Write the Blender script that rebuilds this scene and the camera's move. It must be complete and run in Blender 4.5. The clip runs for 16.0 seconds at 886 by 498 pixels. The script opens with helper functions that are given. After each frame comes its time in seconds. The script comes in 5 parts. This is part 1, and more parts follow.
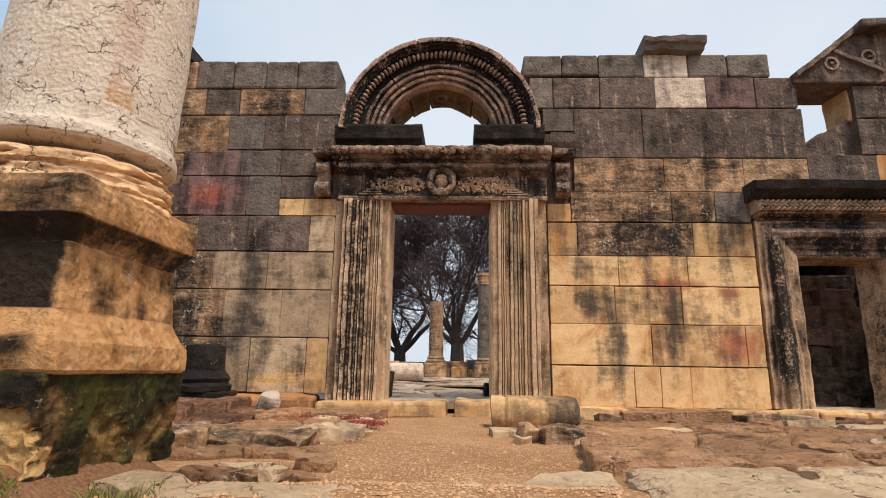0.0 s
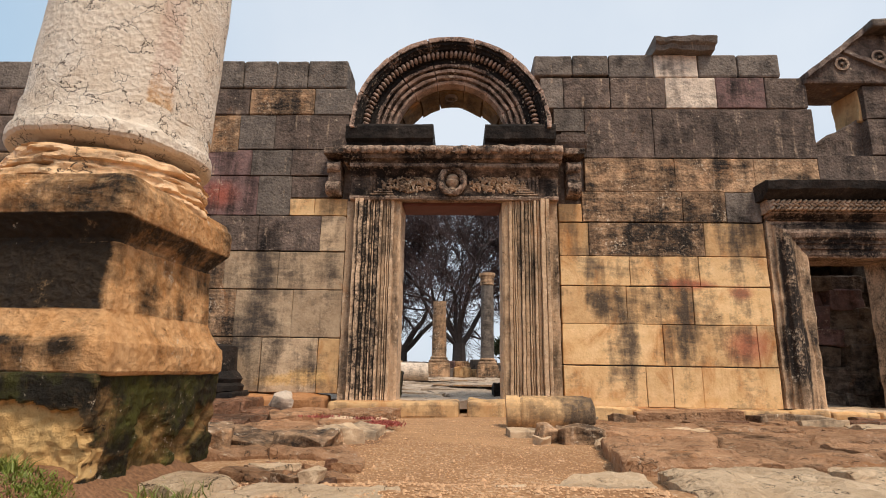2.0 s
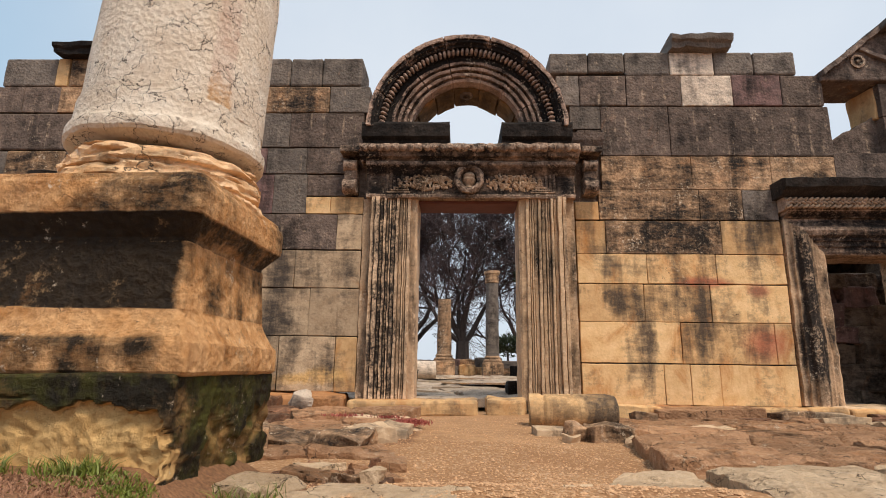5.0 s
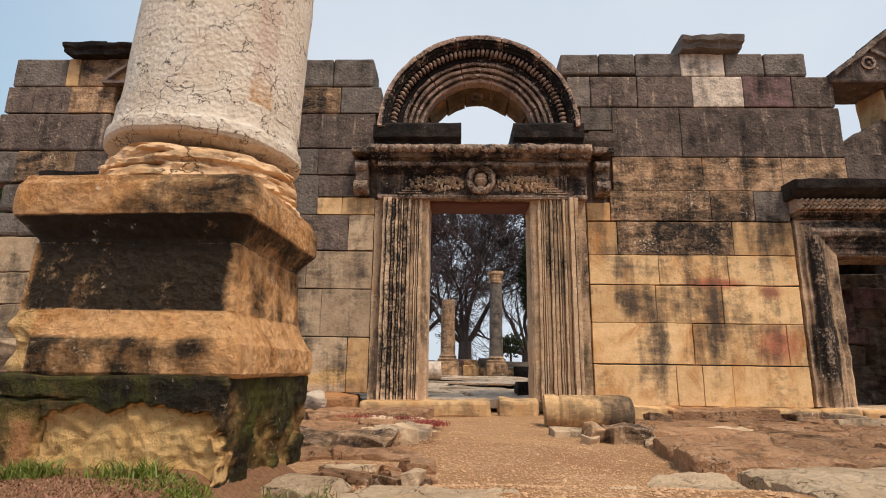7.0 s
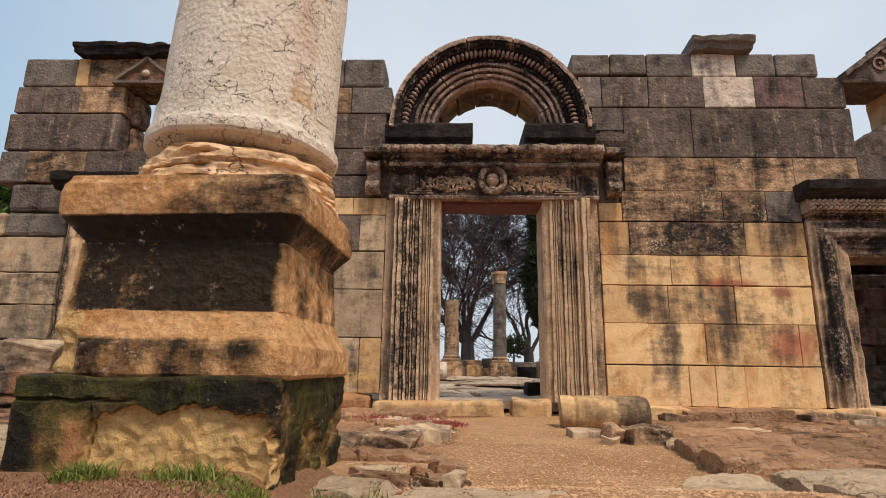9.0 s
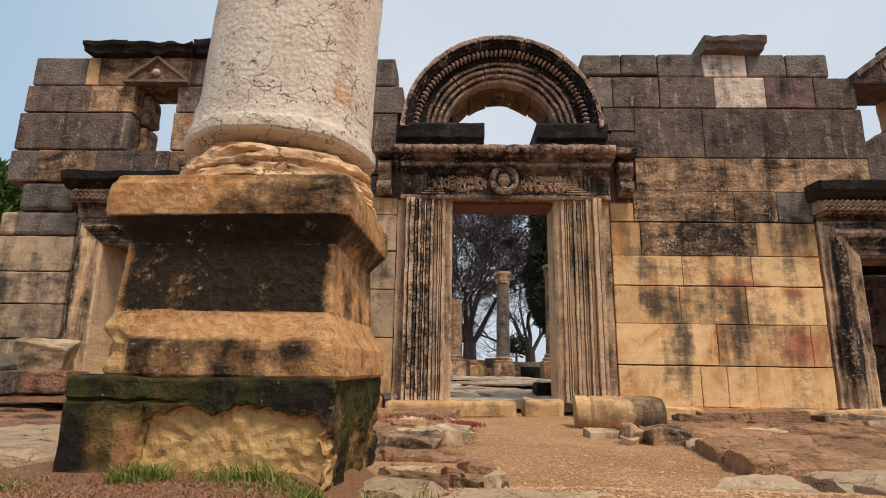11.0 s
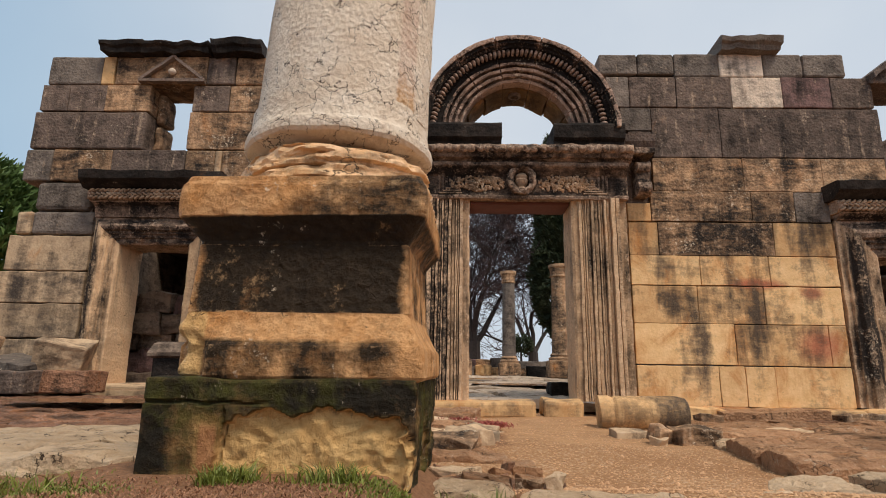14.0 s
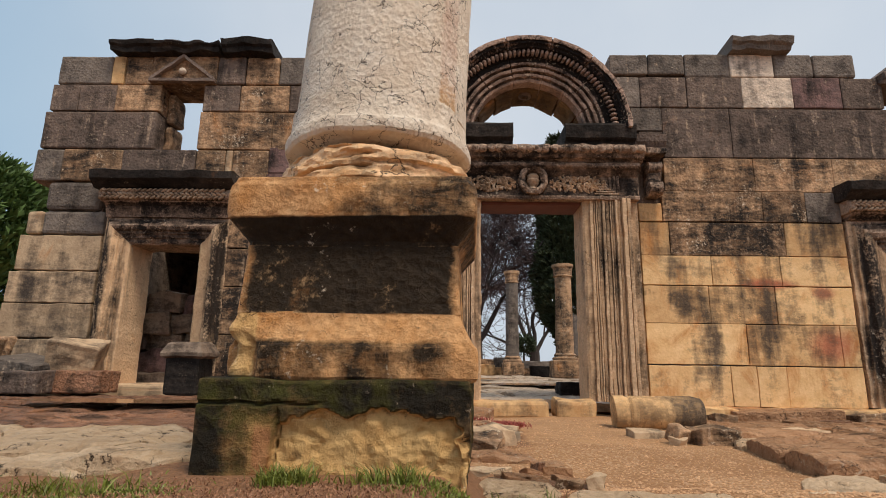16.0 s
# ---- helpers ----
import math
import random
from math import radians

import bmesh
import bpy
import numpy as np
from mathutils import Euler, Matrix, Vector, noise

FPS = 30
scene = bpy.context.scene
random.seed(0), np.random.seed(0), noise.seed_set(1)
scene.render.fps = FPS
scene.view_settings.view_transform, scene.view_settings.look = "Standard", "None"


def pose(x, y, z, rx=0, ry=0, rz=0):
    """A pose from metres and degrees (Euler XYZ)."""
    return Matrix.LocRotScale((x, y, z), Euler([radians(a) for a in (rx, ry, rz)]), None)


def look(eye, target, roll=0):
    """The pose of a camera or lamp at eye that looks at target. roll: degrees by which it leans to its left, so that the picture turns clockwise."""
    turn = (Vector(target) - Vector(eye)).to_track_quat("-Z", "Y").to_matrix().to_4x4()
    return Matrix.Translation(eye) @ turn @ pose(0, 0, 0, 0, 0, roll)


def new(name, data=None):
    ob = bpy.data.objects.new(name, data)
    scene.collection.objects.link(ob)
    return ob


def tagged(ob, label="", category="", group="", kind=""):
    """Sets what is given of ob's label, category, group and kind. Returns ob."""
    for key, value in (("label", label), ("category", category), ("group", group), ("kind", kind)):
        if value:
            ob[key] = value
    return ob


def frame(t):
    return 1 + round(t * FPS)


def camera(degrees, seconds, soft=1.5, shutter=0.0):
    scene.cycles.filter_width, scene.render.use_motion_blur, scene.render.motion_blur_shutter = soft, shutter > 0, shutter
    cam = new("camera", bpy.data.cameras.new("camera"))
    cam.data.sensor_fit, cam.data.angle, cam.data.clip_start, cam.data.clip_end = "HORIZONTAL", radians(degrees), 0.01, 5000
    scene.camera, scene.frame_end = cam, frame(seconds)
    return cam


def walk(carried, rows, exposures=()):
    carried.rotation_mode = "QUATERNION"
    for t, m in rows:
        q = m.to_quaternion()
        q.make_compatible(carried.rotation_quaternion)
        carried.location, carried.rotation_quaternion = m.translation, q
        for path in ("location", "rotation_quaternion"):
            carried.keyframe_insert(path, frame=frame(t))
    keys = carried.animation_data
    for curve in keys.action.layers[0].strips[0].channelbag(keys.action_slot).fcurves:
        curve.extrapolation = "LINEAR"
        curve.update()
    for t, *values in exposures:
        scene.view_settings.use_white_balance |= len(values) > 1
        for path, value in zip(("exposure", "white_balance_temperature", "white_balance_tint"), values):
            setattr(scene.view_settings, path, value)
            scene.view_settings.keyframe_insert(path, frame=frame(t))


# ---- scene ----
cam = camera(77.9, 16.0, soft=1.0)
PATH = [
    (0, (0.308, -7.73, 0.384), (0.239, -5.779, 0.817), 0.9),
    (0.5, (0.262, -7.732, 0.386), (0.195, -5.781, 0.819), 0.9),
    (1, (0.22, -7.736, 0.387), (0.152, -5.785, 0.819), 0.9),
    (1.5, (0.172, -7.735, 0.387), (0.106, -5.784, 0.82), 0.9),
    (2, (0.126, -7.735, 0.387), (0.062, -5.783, 0.819), 0.9),
    (2.5, (0.079, -7.734, 0.387), (0.016, -5.782, 0.818), 0.8),
    (3, (0.033, -7.733, 0.386), (-0.029, -5.78, 0.815), 0.9),
    (3.5, (-0.012, -7.73, 0.389), (-0.073, -5.776, 0.815), 0.9),
    (4, (-0.056, -7.731, 0.387), (-0.116, -5.777, 0.811), 0.8),
    (6.5, (-0.283, -7.731, 0.394), (-0.337, -5.778, 0.82), 0.8),
    (7, (-0.326, -7.736, 0.394), (-0.38, -5.782, 0.82), 0.8),
    (7.5, (-0.371, -7.732, 0.393), (-0.424, -5.779, 0.82), 0.8),
    (8, (-0.414, -7.735, 0.394), (-0.468, -5.782, 0.82), 0.8),
    (8.5, (-0.46, -7.733, 0.395), (-0.512, -5.78, 0.821), 0.8),
    (9, (-0.507, -7.73, 0.395), (-0.558, -5.776, 0.822), 0.8),
    (11.5, (-0.731, -7.732, 0.398), (-0.778, -5.778, 0.823), 0.9),
    (12, (-0.775, -7.733, 0.399), (-0.822, -5.779, 0.823), 0.9),
    (12.5, (-0.819, -7.734, 0.4), (-0.865, -5.78, 0.823), 0.9),
    (13, (-0.864, -7.735, 0.4), (-0.91, -5.781, 0.824), 0.9),
    (13.5, (-0.91, -7.735, 0.401), (-0.954, -5.781, 0.824), 0.9),
    (14, (-0.954, -7.735, 0.401), (-0.998, -5.781, 0.824), 0.9),
    (14.5, (-1.0, -7.735, 0.401), (-1.042, -5.781, 0.824), 0.9),
    (15, (-1.046, -7.739, 0.402), (-1.087, -5.785, 0.824), 0.9),
    (15.5, (-1.09, -7.74, 0.402), (-1.131, -5.785, 0.824), 0.9),
    (16, (-1.135, -7.739, 0.402), (-1.175, -5.785, 0.824), 0.9),
]
walk(cam, [(t, look(eye, target, roll)) for t, eye, target, roll in PATH], [(0, 0.13), (4, 0.10), (9, 0.0), (16, -0.12)])

# ---- world and sun ----
world = bpy.data.worlds.new("overcast_sky")
scene.world = world
world.use_nodes = True
wt = world.node_tree
bg = wt.nodes["Background"]
sky = wt.nodes.new("ShaderNodeTexSky")
sky.sky_type = "NISHITA"
sky.sun_disc = False
sky.sun_elevation = radians(59)
sky.sun_rotation = radians(142)
sky.dust_density = 2.0
wc = wt.nodes.new("ShaderNodeTexCoord")
wn = wt.nodes.new("ShaderNodeTexNoise")
wn.inputs["Scale"].default_value = 1.7
wn.inputs["Detail"].default_value = 5
wr = wt.nodes.new("ShaderNodeValToRGB")
wr.color_ramp.elements[0].position, wr.color_ramp.elements[0].color = 0.3, (7.3, 8.5, 10.0, 1)
wr.color_ramp.elements[1].position, wr.color_ramp.elements[1].color = 0.7, (9.5, 10.3, 11.2, 1)
wm = wt.nodes.new("ShaderNodeMixRGB")
wm.inputs[0].default_value = 0.85
wt.links.new(wc.outputs["Generated"], wn.inputs["Vector"])
wt.links.new(wn.outputs["Fac"], wr.inputs["Fac"])
wt.links.new(sky.outputs[0], wm.inputs[1])
wt.links.new(wr.outputs[0], wm.inputs[2])
wx = wt.nodes.new("ShaderNodeSeparateXYZ")
wt.links.new(wc.outputs["Generated"], wx.inputs[0])
wg = wt.nodes.new("ShaderNodeValToRGB")
wg.color_ramp.elements[0].position, wg.color_ramp.elements[0].color = 0.0, (0.60, 0.78, 0.90, 1)
wg.color_ramp.elements[1].position, wg.color_ramp.elements[1].color = 0.42, (1, 1, 1, 1)
ws = wt.nodes.new("ShaderNodeMath")
ws.operation = "ADD"
ws.inputs[1].default_value = 0.72
wt.links.new(wx.outputs["X"], ws.inputs[0])
wt.links.new(ws.outputs[0], wg.inputs["Fac"])
wf = wt.nodes.new("ShaderNodeMixRGB")
wf.blend_type = "MULTIPLY"
wf.inputs[0].default_value = 1.0
wt.links.new(wm.outputs[0], wf.inputs[1])
wt.links.new(wg.outputs[0], wf.inputs[2])
wt.links.new(wf.outputs[0], bg.inputs[0])
bg.inputs[1].default_value = 0.083

sun = new("sun", bpy.data.lights.new("sun", "SUN"))
sun.data.energy, sun.data.angle, sun.data.color = 3.2, radians(16), (1.0, 0.875, 0.73)
sun.matrix_world = look((4.2, -5.4, 11.5), (0, 0, 0))


# ---- materials ----
def nodes_of(name):
    m = bpy.data.materials.new(name)
    m.use_nodes = True
    t = m.node_tree
    return m, t, t.nodes["Principled BSDF"]


def node(t, kind, **values):
    n = t.nodes.new(kind)
    for k, v in values.items():
        n.inputs[k].default_value = v
    return n


def ramp(t, source, stops):
    r = t.nodes.new("ShaderNodeValToRGB")
    e = r.color_ramp.elements
    while len(e) < len(stops):
        e.new(0.5)
    for i, (p, c) in enumerate(stops):
        e[i].position = p
        e[i].color = (c, c, c, 1) if isinstance(c, (int, float)) else (*c, 1)
    t.links.new(source, r.inputs[0])
    return r.outputs[0]


def mix(t, fac, a, b, how="MIX"):
    n = t.nodes.new("ShaderNodeMixRGB")
    n.blend_type = how
    for slot, v in ((0, fac), (1, a), (2, b)):
        if hasattr(v, "is_linked"):
            t.links.new(v, n.inputs[slot])
        elif isinstance(v, tuple):
            n.inputs[slot].default_value = (*v, 1)
        else:
            n.inputs[slot].default_value = v
    return n.outputs[0]


def place(t, sx=1, sy=1, sz=1, off=(0, 0, 0)):
    """World position, scaled."""
    g = t.nodes.new("ShaderNodeNewGeometry")
    mp = t.nodes.new("ShaderNodeMapping")
    mp.inputs["Scale"].default_value = (sx, sy, sz)
    mp.inputs["Location"].default_value = off
    t.links.new(g.outputs["Position"], mp.inputs["Vector"])
    return mp.outputs[0]


def noise_of(t, vec, scale, detail=6, rough=0.6, distort=0.0):
    n = node(t, "ShaderNodeTexNoise", Scale=scale, Detail=detail, Roughness=rough, Distortion=distort)
    t.links.new(vec, n.inputs["Vector"])
    return n.outputs["Fac"]


def stone(name, base, second, crust, crust_at, speck=0.3, streak=0.4, rust=0.3, rough=0.85, bump=0.5, moss=0.0, grain=30.0, rust_colour=(0.44, 0.17, 0.045), vary=0.22, cracks=0.25, worn=0.2, crack_scale=6.5, bedding=0.35, fleck=0.75, sheen=0.12, crack_width=0.02, drip=0.0, coarse=0.5):
    """Weathered limestone. crust_at: share of the surface under dark crust; streak: run-off stains; rust: ochre bloom;
    speck: pale lichen dots;
    worn: how far raised edges are rubbed pale, with shade painted into the creases; drip: pale vertical lime runs. The
    attribute weather adds crust (red), red bloom (green) and fresh ochre (blue)."""
    m, t, b = nodes_of(name)
    p = place(t)
    info = t.nodes.new("ShaderNodeObjectInfo")
    geo = t.nodes.new("ShaderNodeNewGeometry")
    att = t.nodes.new("ShaderNodeAttribute")
    att.attribute_name = "weather"
    ch = t.nodes.new("ShaderNodeSeparateColor")
    t.links.new(att.outputs["Color"], ch.inputs[0])
    big = noise_of(t, p, 1.4, 6, 0.65, 0.3)
    mid = noise_of(t, place(t, off=(3.1, 7.7, 1.9)), 5.5, 10, 0.72)
    fine = noise_of(t, p, grain, 6, 0.75)
    bed = noise_of(t, place(t, 1.5, 1.5, 11, off=(2, 2, 2)), 1.0, 8, 0.7, 0.6)
    col = mix(t, ramp(t, mid, [(0.36, 0.0), (0.64, 1.0)]), base, second)
    col = mix(t, ramp(t, bed, [(0.56, 0.0), (0.70, 0.4 * bedding)]), col, tuple(c * 0.5 for c in second))
    if rust:
        ru = noise_of(t, place(t, 1, 1, 0.6, off=(9, 2, 5)), 2.1, 9, 0.7, 0.6)
        col = mix(t, ramp(t, ru, [(0.66 - 0.3 * rust, 0.0), (0.84 - 0.3 * rust, 0.85)]), col, rust_colour)
    va = t.nodes.new("ShaderNodeMapRange")
    va.inputs["To Min"].default_value, va.inputs["To Max"].default_value = 1 - vary, 1 + vary
    t.links.new(info.outputs["Random"], va.inputs["Value"])
    col = mix(t, 1.0, col, va.outputs[0], "MULTIPLY")
    rag = mix(t, 0.45, mid, fine)
    fresh = mix(t, 0.42, ch.outputs[2], rag)
    col = mix(t, ramp(t, fresh, [(0.44, 0.0), (0.52, 0.92)]), col, mix(t, ramp(t, mid, [(0.35, 0.0), (0.65, 1.0)]), (0.76, 0.50, 0.22), (0.58, 0.33, 0.12)))
    redm = mix(t, 0.42, ch.outputs[1], rag)
    col = mix(t, ramp(t, redm, [(0.40, 0.0), (0.62, 0.8)]), col, (0.40, 0.10, 0.06))
    # crust in ragged patches and run-off streaks
    st = noise_of(t, place(t, 4.2, 4.2, 0.55, off=(1, 4, 2)), 1.0, 7, 0.62, 0.5)
    hb = noise_of(t, place(t, 1.5, 1.5, 5.5, off=(7, 3, 4)), 2.0, 10, 0.72, 0.5)
    cr = mix(t, streak, mix(t, 0.6, mid, hb), st)
    cr = mix(t, 0.33, cr, big)
    cr = mix(t, 0.14, cr, fine)
    wide = node(t, "ShaderNodeMath")
    wide.operation = "MULTIPLY_ADD"
    t.links.new(cr, wide.inputs[0])
    wide.inputs[1].default_value, wide.inputs[2].default_value = 3.5, -1.25
    more = node(t, "ShaderNodeMath")
    more.operation = "MULTIPLY_ADD"
    t.links.new(ch.outputs[0], more.inputs[0])
    more.inputs[1].default_value = 0.55
    t.links.new(wide.outputs[0], more.inputs[2])
    edge = 0.98 - 0.96 * crust_at
    mask = ramp(t, more.outputs[0], [(max(0.0, edge - 0.16), 0.0), (edge, 0.5), (min(1.0, edge + 0.20), 1.0)])
    crustc = mix(t, ramp(t, fine, [(0.38, 0.0), (0.68, 1.0)]), tuple(c * 0.75 for c in crust), tuple(min(1, c * 1.6) for c in crust))
    col = mix(t, mask, col, crustc)
    if drip:
        dr = noise_of(t, place(t, 9, 9, 0.8, off=(3, 8, 1)), 1.0, 6, 0.65, 0.3)
        dr = mix(t, 0.45, dr, noise_of(t, place(t, 1, 1, 1.3, off=(2, 6, 9)), 7.0, 9, 0.78))
        col = mix(t, ramp(t, dr, [(0.60 - 0.1 * drip, 0.0), (0.68 - 0.1 * drip, 0.75)]), col, (0.50, 0.36, 0.25))
    if moss:
        mo = noise_of(t, place(t, off=(5, 5, 0)), 3.5, 10, 0.75)
        col = mix(t, ramp(t, mo, [(0.6 - 0.25 * moss, 0.0), (0.75 - 0.25 * moss, 0.8)]), col, mix(t, ramp(t, ch.outputs[2], [(0.2, 0.0), (0.5, 1.0)]), (0.075, 0.072, 0.013), col))
    if worn:
        wr_ = mix(t, 0.4, geo.outputs["Pointiness"], rag)
        col = mix(t, ramp(t, wr_, [(0.525, 0.0), (0.585, worn)]), col, tuple(min(1, c * 1.25 + 0.04) for c in base))
        # concave creases get their shade as near-black colour
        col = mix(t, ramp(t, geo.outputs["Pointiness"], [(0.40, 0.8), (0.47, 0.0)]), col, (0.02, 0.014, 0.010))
    if speck:
        sp = mix(t, 0.3, noise_of(t, p, 21.0, 7, 0.82), noise_of(t, place(t, off=(6, 3, 8)), 2.6, 4))
        col = mix(t, ramp(t, sp, [(0.615 - 0.06 * speck, 0.0), (0.645 - 0.06 * speck, min(1.0, 0.3 + speck))]), col, (0.66, 0.53, 0.39))
    dk = noise_of(t, place(t, off=(8, 1, 6)), 24.0, 6, 0.8)
    col = mix(t, ramp(t, dk, [(0.63, 0.0), (0.69, fleck)]), col, (0.035, 0.025, 0.018))
    hgt = mix(t, coarse, fine, mid)
    pit = node(t, "ShaderNodeTexVoronoi", Scale=grain * 0.8)
    t.links.new(p, pit.inputs["Vector"])
    hgt = mix(t, 0.3, hgt, pit.outputs["Distance"])
    hgt = mix(t, 0.3 * bedding, hgt, bed)
    if cracks:
        wv = node(t, "ShaderNodeMixRGB")
        wv.blend_type = "ADD"
        wv.inputs[0].default_value = 0.25
        wn_ = node(t, "ShaderNodeTexNoise", Scale=7.0, Detail=5.0, Roughness=0.6)
        t.links.new(p, wn_.inputs["Vector"])
        t.links.new(p, wv.inputs[1])
        t.links.new(wn_.outputs["Color"], wv.inputs[2])
        vo = node(t, "ShaderNodeTexVoronoi", Scale=crack_scale)
        vo.feature = "DISTANCE_TO_EDGE"
        t.links.new(wv.outputs[0], vo.inputs["Vector"])
        line = ramp(t, vo.outputs["Distance"], [(0.0, 1.0), (crack_width * 0.4, 0.9), (crack_width, 0.0)])
        gate = mix(t, 1.0, line, ramp(t, noise_of(t, place(t, off=(4, 9, 3)), crack_scale * 0.8, 3), [(0.66 - 0.26 * cracks, 0.0), (0.72 - 0.26 * cracks, 1.0)]), "MULTIPLY")
        col = mix(t, gate, col, (0.07, 0.045, 0.03))
        hgt = mix(t, gate, hgt, (0.0, 0.0, 0.0))
    t.links.new(col, b.inputs["Base Color"])
    t.links.new(ramp(t, mid, [(0.3, rough - 0.25), (0.7, min(1.0, rough + 0.1))]), b.inputs["Roughness"])
    b.inputs["Specular IOR Level"].default_value = sheen
    bp = node(t, "ShaderNodeBump", Strength=min(1.0, bump * 1.3), Distance=0.035 * max(1.0, bump))
    t.links.new(hgt, bp.inputs["Height"])
    t.links.new(bp.outputs[0], b.inputs["Normal"])
    return m


SOOT = (0.015, 0.012, 0.011)
M = {
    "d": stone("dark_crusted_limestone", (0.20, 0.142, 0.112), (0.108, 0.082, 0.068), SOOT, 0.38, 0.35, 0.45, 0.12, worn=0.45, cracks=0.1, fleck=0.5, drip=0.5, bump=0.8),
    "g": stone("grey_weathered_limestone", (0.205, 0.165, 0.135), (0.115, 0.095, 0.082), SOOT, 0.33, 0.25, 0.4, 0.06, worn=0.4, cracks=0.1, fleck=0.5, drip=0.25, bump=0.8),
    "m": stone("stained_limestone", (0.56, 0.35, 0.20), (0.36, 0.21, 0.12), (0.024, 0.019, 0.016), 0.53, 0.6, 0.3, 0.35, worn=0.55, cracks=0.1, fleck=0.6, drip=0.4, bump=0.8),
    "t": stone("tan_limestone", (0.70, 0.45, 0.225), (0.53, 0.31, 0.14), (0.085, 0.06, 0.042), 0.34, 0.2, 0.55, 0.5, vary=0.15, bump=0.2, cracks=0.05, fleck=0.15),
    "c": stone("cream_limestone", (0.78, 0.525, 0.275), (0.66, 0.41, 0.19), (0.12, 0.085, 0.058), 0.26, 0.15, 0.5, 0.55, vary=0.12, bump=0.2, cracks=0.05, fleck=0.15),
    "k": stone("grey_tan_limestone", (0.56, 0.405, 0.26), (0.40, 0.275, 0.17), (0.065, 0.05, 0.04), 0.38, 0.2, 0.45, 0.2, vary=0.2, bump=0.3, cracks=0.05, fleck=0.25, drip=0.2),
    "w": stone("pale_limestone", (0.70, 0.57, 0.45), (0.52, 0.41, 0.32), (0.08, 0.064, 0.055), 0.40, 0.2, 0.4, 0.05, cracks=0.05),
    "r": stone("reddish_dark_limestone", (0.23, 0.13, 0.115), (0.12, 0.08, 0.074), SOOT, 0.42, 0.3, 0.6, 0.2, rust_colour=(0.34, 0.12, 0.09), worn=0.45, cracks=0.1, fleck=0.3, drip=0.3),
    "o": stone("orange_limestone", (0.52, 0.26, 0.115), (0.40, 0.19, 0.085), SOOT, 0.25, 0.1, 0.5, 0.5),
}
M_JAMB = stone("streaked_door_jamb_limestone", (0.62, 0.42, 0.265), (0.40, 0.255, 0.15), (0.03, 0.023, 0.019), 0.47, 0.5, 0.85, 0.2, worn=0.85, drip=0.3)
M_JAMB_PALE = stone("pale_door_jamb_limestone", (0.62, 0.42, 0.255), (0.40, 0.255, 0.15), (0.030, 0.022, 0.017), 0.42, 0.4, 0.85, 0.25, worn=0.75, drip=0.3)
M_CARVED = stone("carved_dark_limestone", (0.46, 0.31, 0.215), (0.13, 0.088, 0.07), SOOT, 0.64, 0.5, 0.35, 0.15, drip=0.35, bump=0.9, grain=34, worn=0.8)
# brown limestone, its colour darkened to carry the shade under the arch
M_SOFFIT = stone("shaded_brown_soffit_limestone", (0.25, 0.14, 0.055), (0.10, 0.058, 0.028), SOOT, 0.46, 0.2, 0.2, 0.3, worn=0.3)
M_BLACK = stone("black_crusted_cornice_stone", (0.06, 0.045, 0.036), (0.035, 0.028, 0.024), (0.012, 0.010, 0.009), 0.6, 0.1, 0.2, 0.05, worn=0.15)
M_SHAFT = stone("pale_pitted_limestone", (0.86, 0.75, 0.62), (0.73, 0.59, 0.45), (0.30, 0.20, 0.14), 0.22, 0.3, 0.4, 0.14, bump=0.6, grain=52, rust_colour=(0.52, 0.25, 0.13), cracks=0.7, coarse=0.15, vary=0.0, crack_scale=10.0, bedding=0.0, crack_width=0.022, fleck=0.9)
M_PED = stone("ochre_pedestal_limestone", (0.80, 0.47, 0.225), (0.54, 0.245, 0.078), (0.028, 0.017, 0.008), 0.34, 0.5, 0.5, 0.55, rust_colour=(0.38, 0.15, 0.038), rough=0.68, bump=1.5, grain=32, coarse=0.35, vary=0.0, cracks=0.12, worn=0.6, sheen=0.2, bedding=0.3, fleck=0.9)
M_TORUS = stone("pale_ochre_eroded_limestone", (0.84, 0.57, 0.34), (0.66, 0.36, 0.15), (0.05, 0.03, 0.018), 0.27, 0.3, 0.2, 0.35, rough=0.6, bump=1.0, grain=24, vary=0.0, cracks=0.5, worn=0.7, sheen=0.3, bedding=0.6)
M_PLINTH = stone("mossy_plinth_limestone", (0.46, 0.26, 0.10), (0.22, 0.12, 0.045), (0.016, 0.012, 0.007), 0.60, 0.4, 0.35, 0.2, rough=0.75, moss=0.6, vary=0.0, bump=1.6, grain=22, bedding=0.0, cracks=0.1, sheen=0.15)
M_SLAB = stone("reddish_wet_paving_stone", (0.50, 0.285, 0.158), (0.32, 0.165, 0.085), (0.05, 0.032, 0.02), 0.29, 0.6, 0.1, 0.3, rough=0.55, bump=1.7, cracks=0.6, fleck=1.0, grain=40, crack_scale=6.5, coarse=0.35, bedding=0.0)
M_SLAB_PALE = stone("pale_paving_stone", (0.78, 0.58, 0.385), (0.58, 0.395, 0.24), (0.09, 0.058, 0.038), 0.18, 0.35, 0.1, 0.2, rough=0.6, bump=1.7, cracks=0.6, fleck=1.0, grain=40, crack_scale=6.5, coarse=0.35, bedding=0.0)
M_WET = stone("wet_grey_flagstone", (0.50, 0.39, 0.29), (0.34, 0.26, 0.19), (0.12, 0.09, 0.07), 0.35, 0.1, 0.1, 0.1, rough=0.5, bump=0.3, cracks=0.4)
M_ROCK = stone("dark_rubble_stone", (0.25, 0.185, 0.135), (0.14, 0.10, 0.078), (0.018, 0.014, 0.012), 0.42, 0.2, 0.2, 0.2)


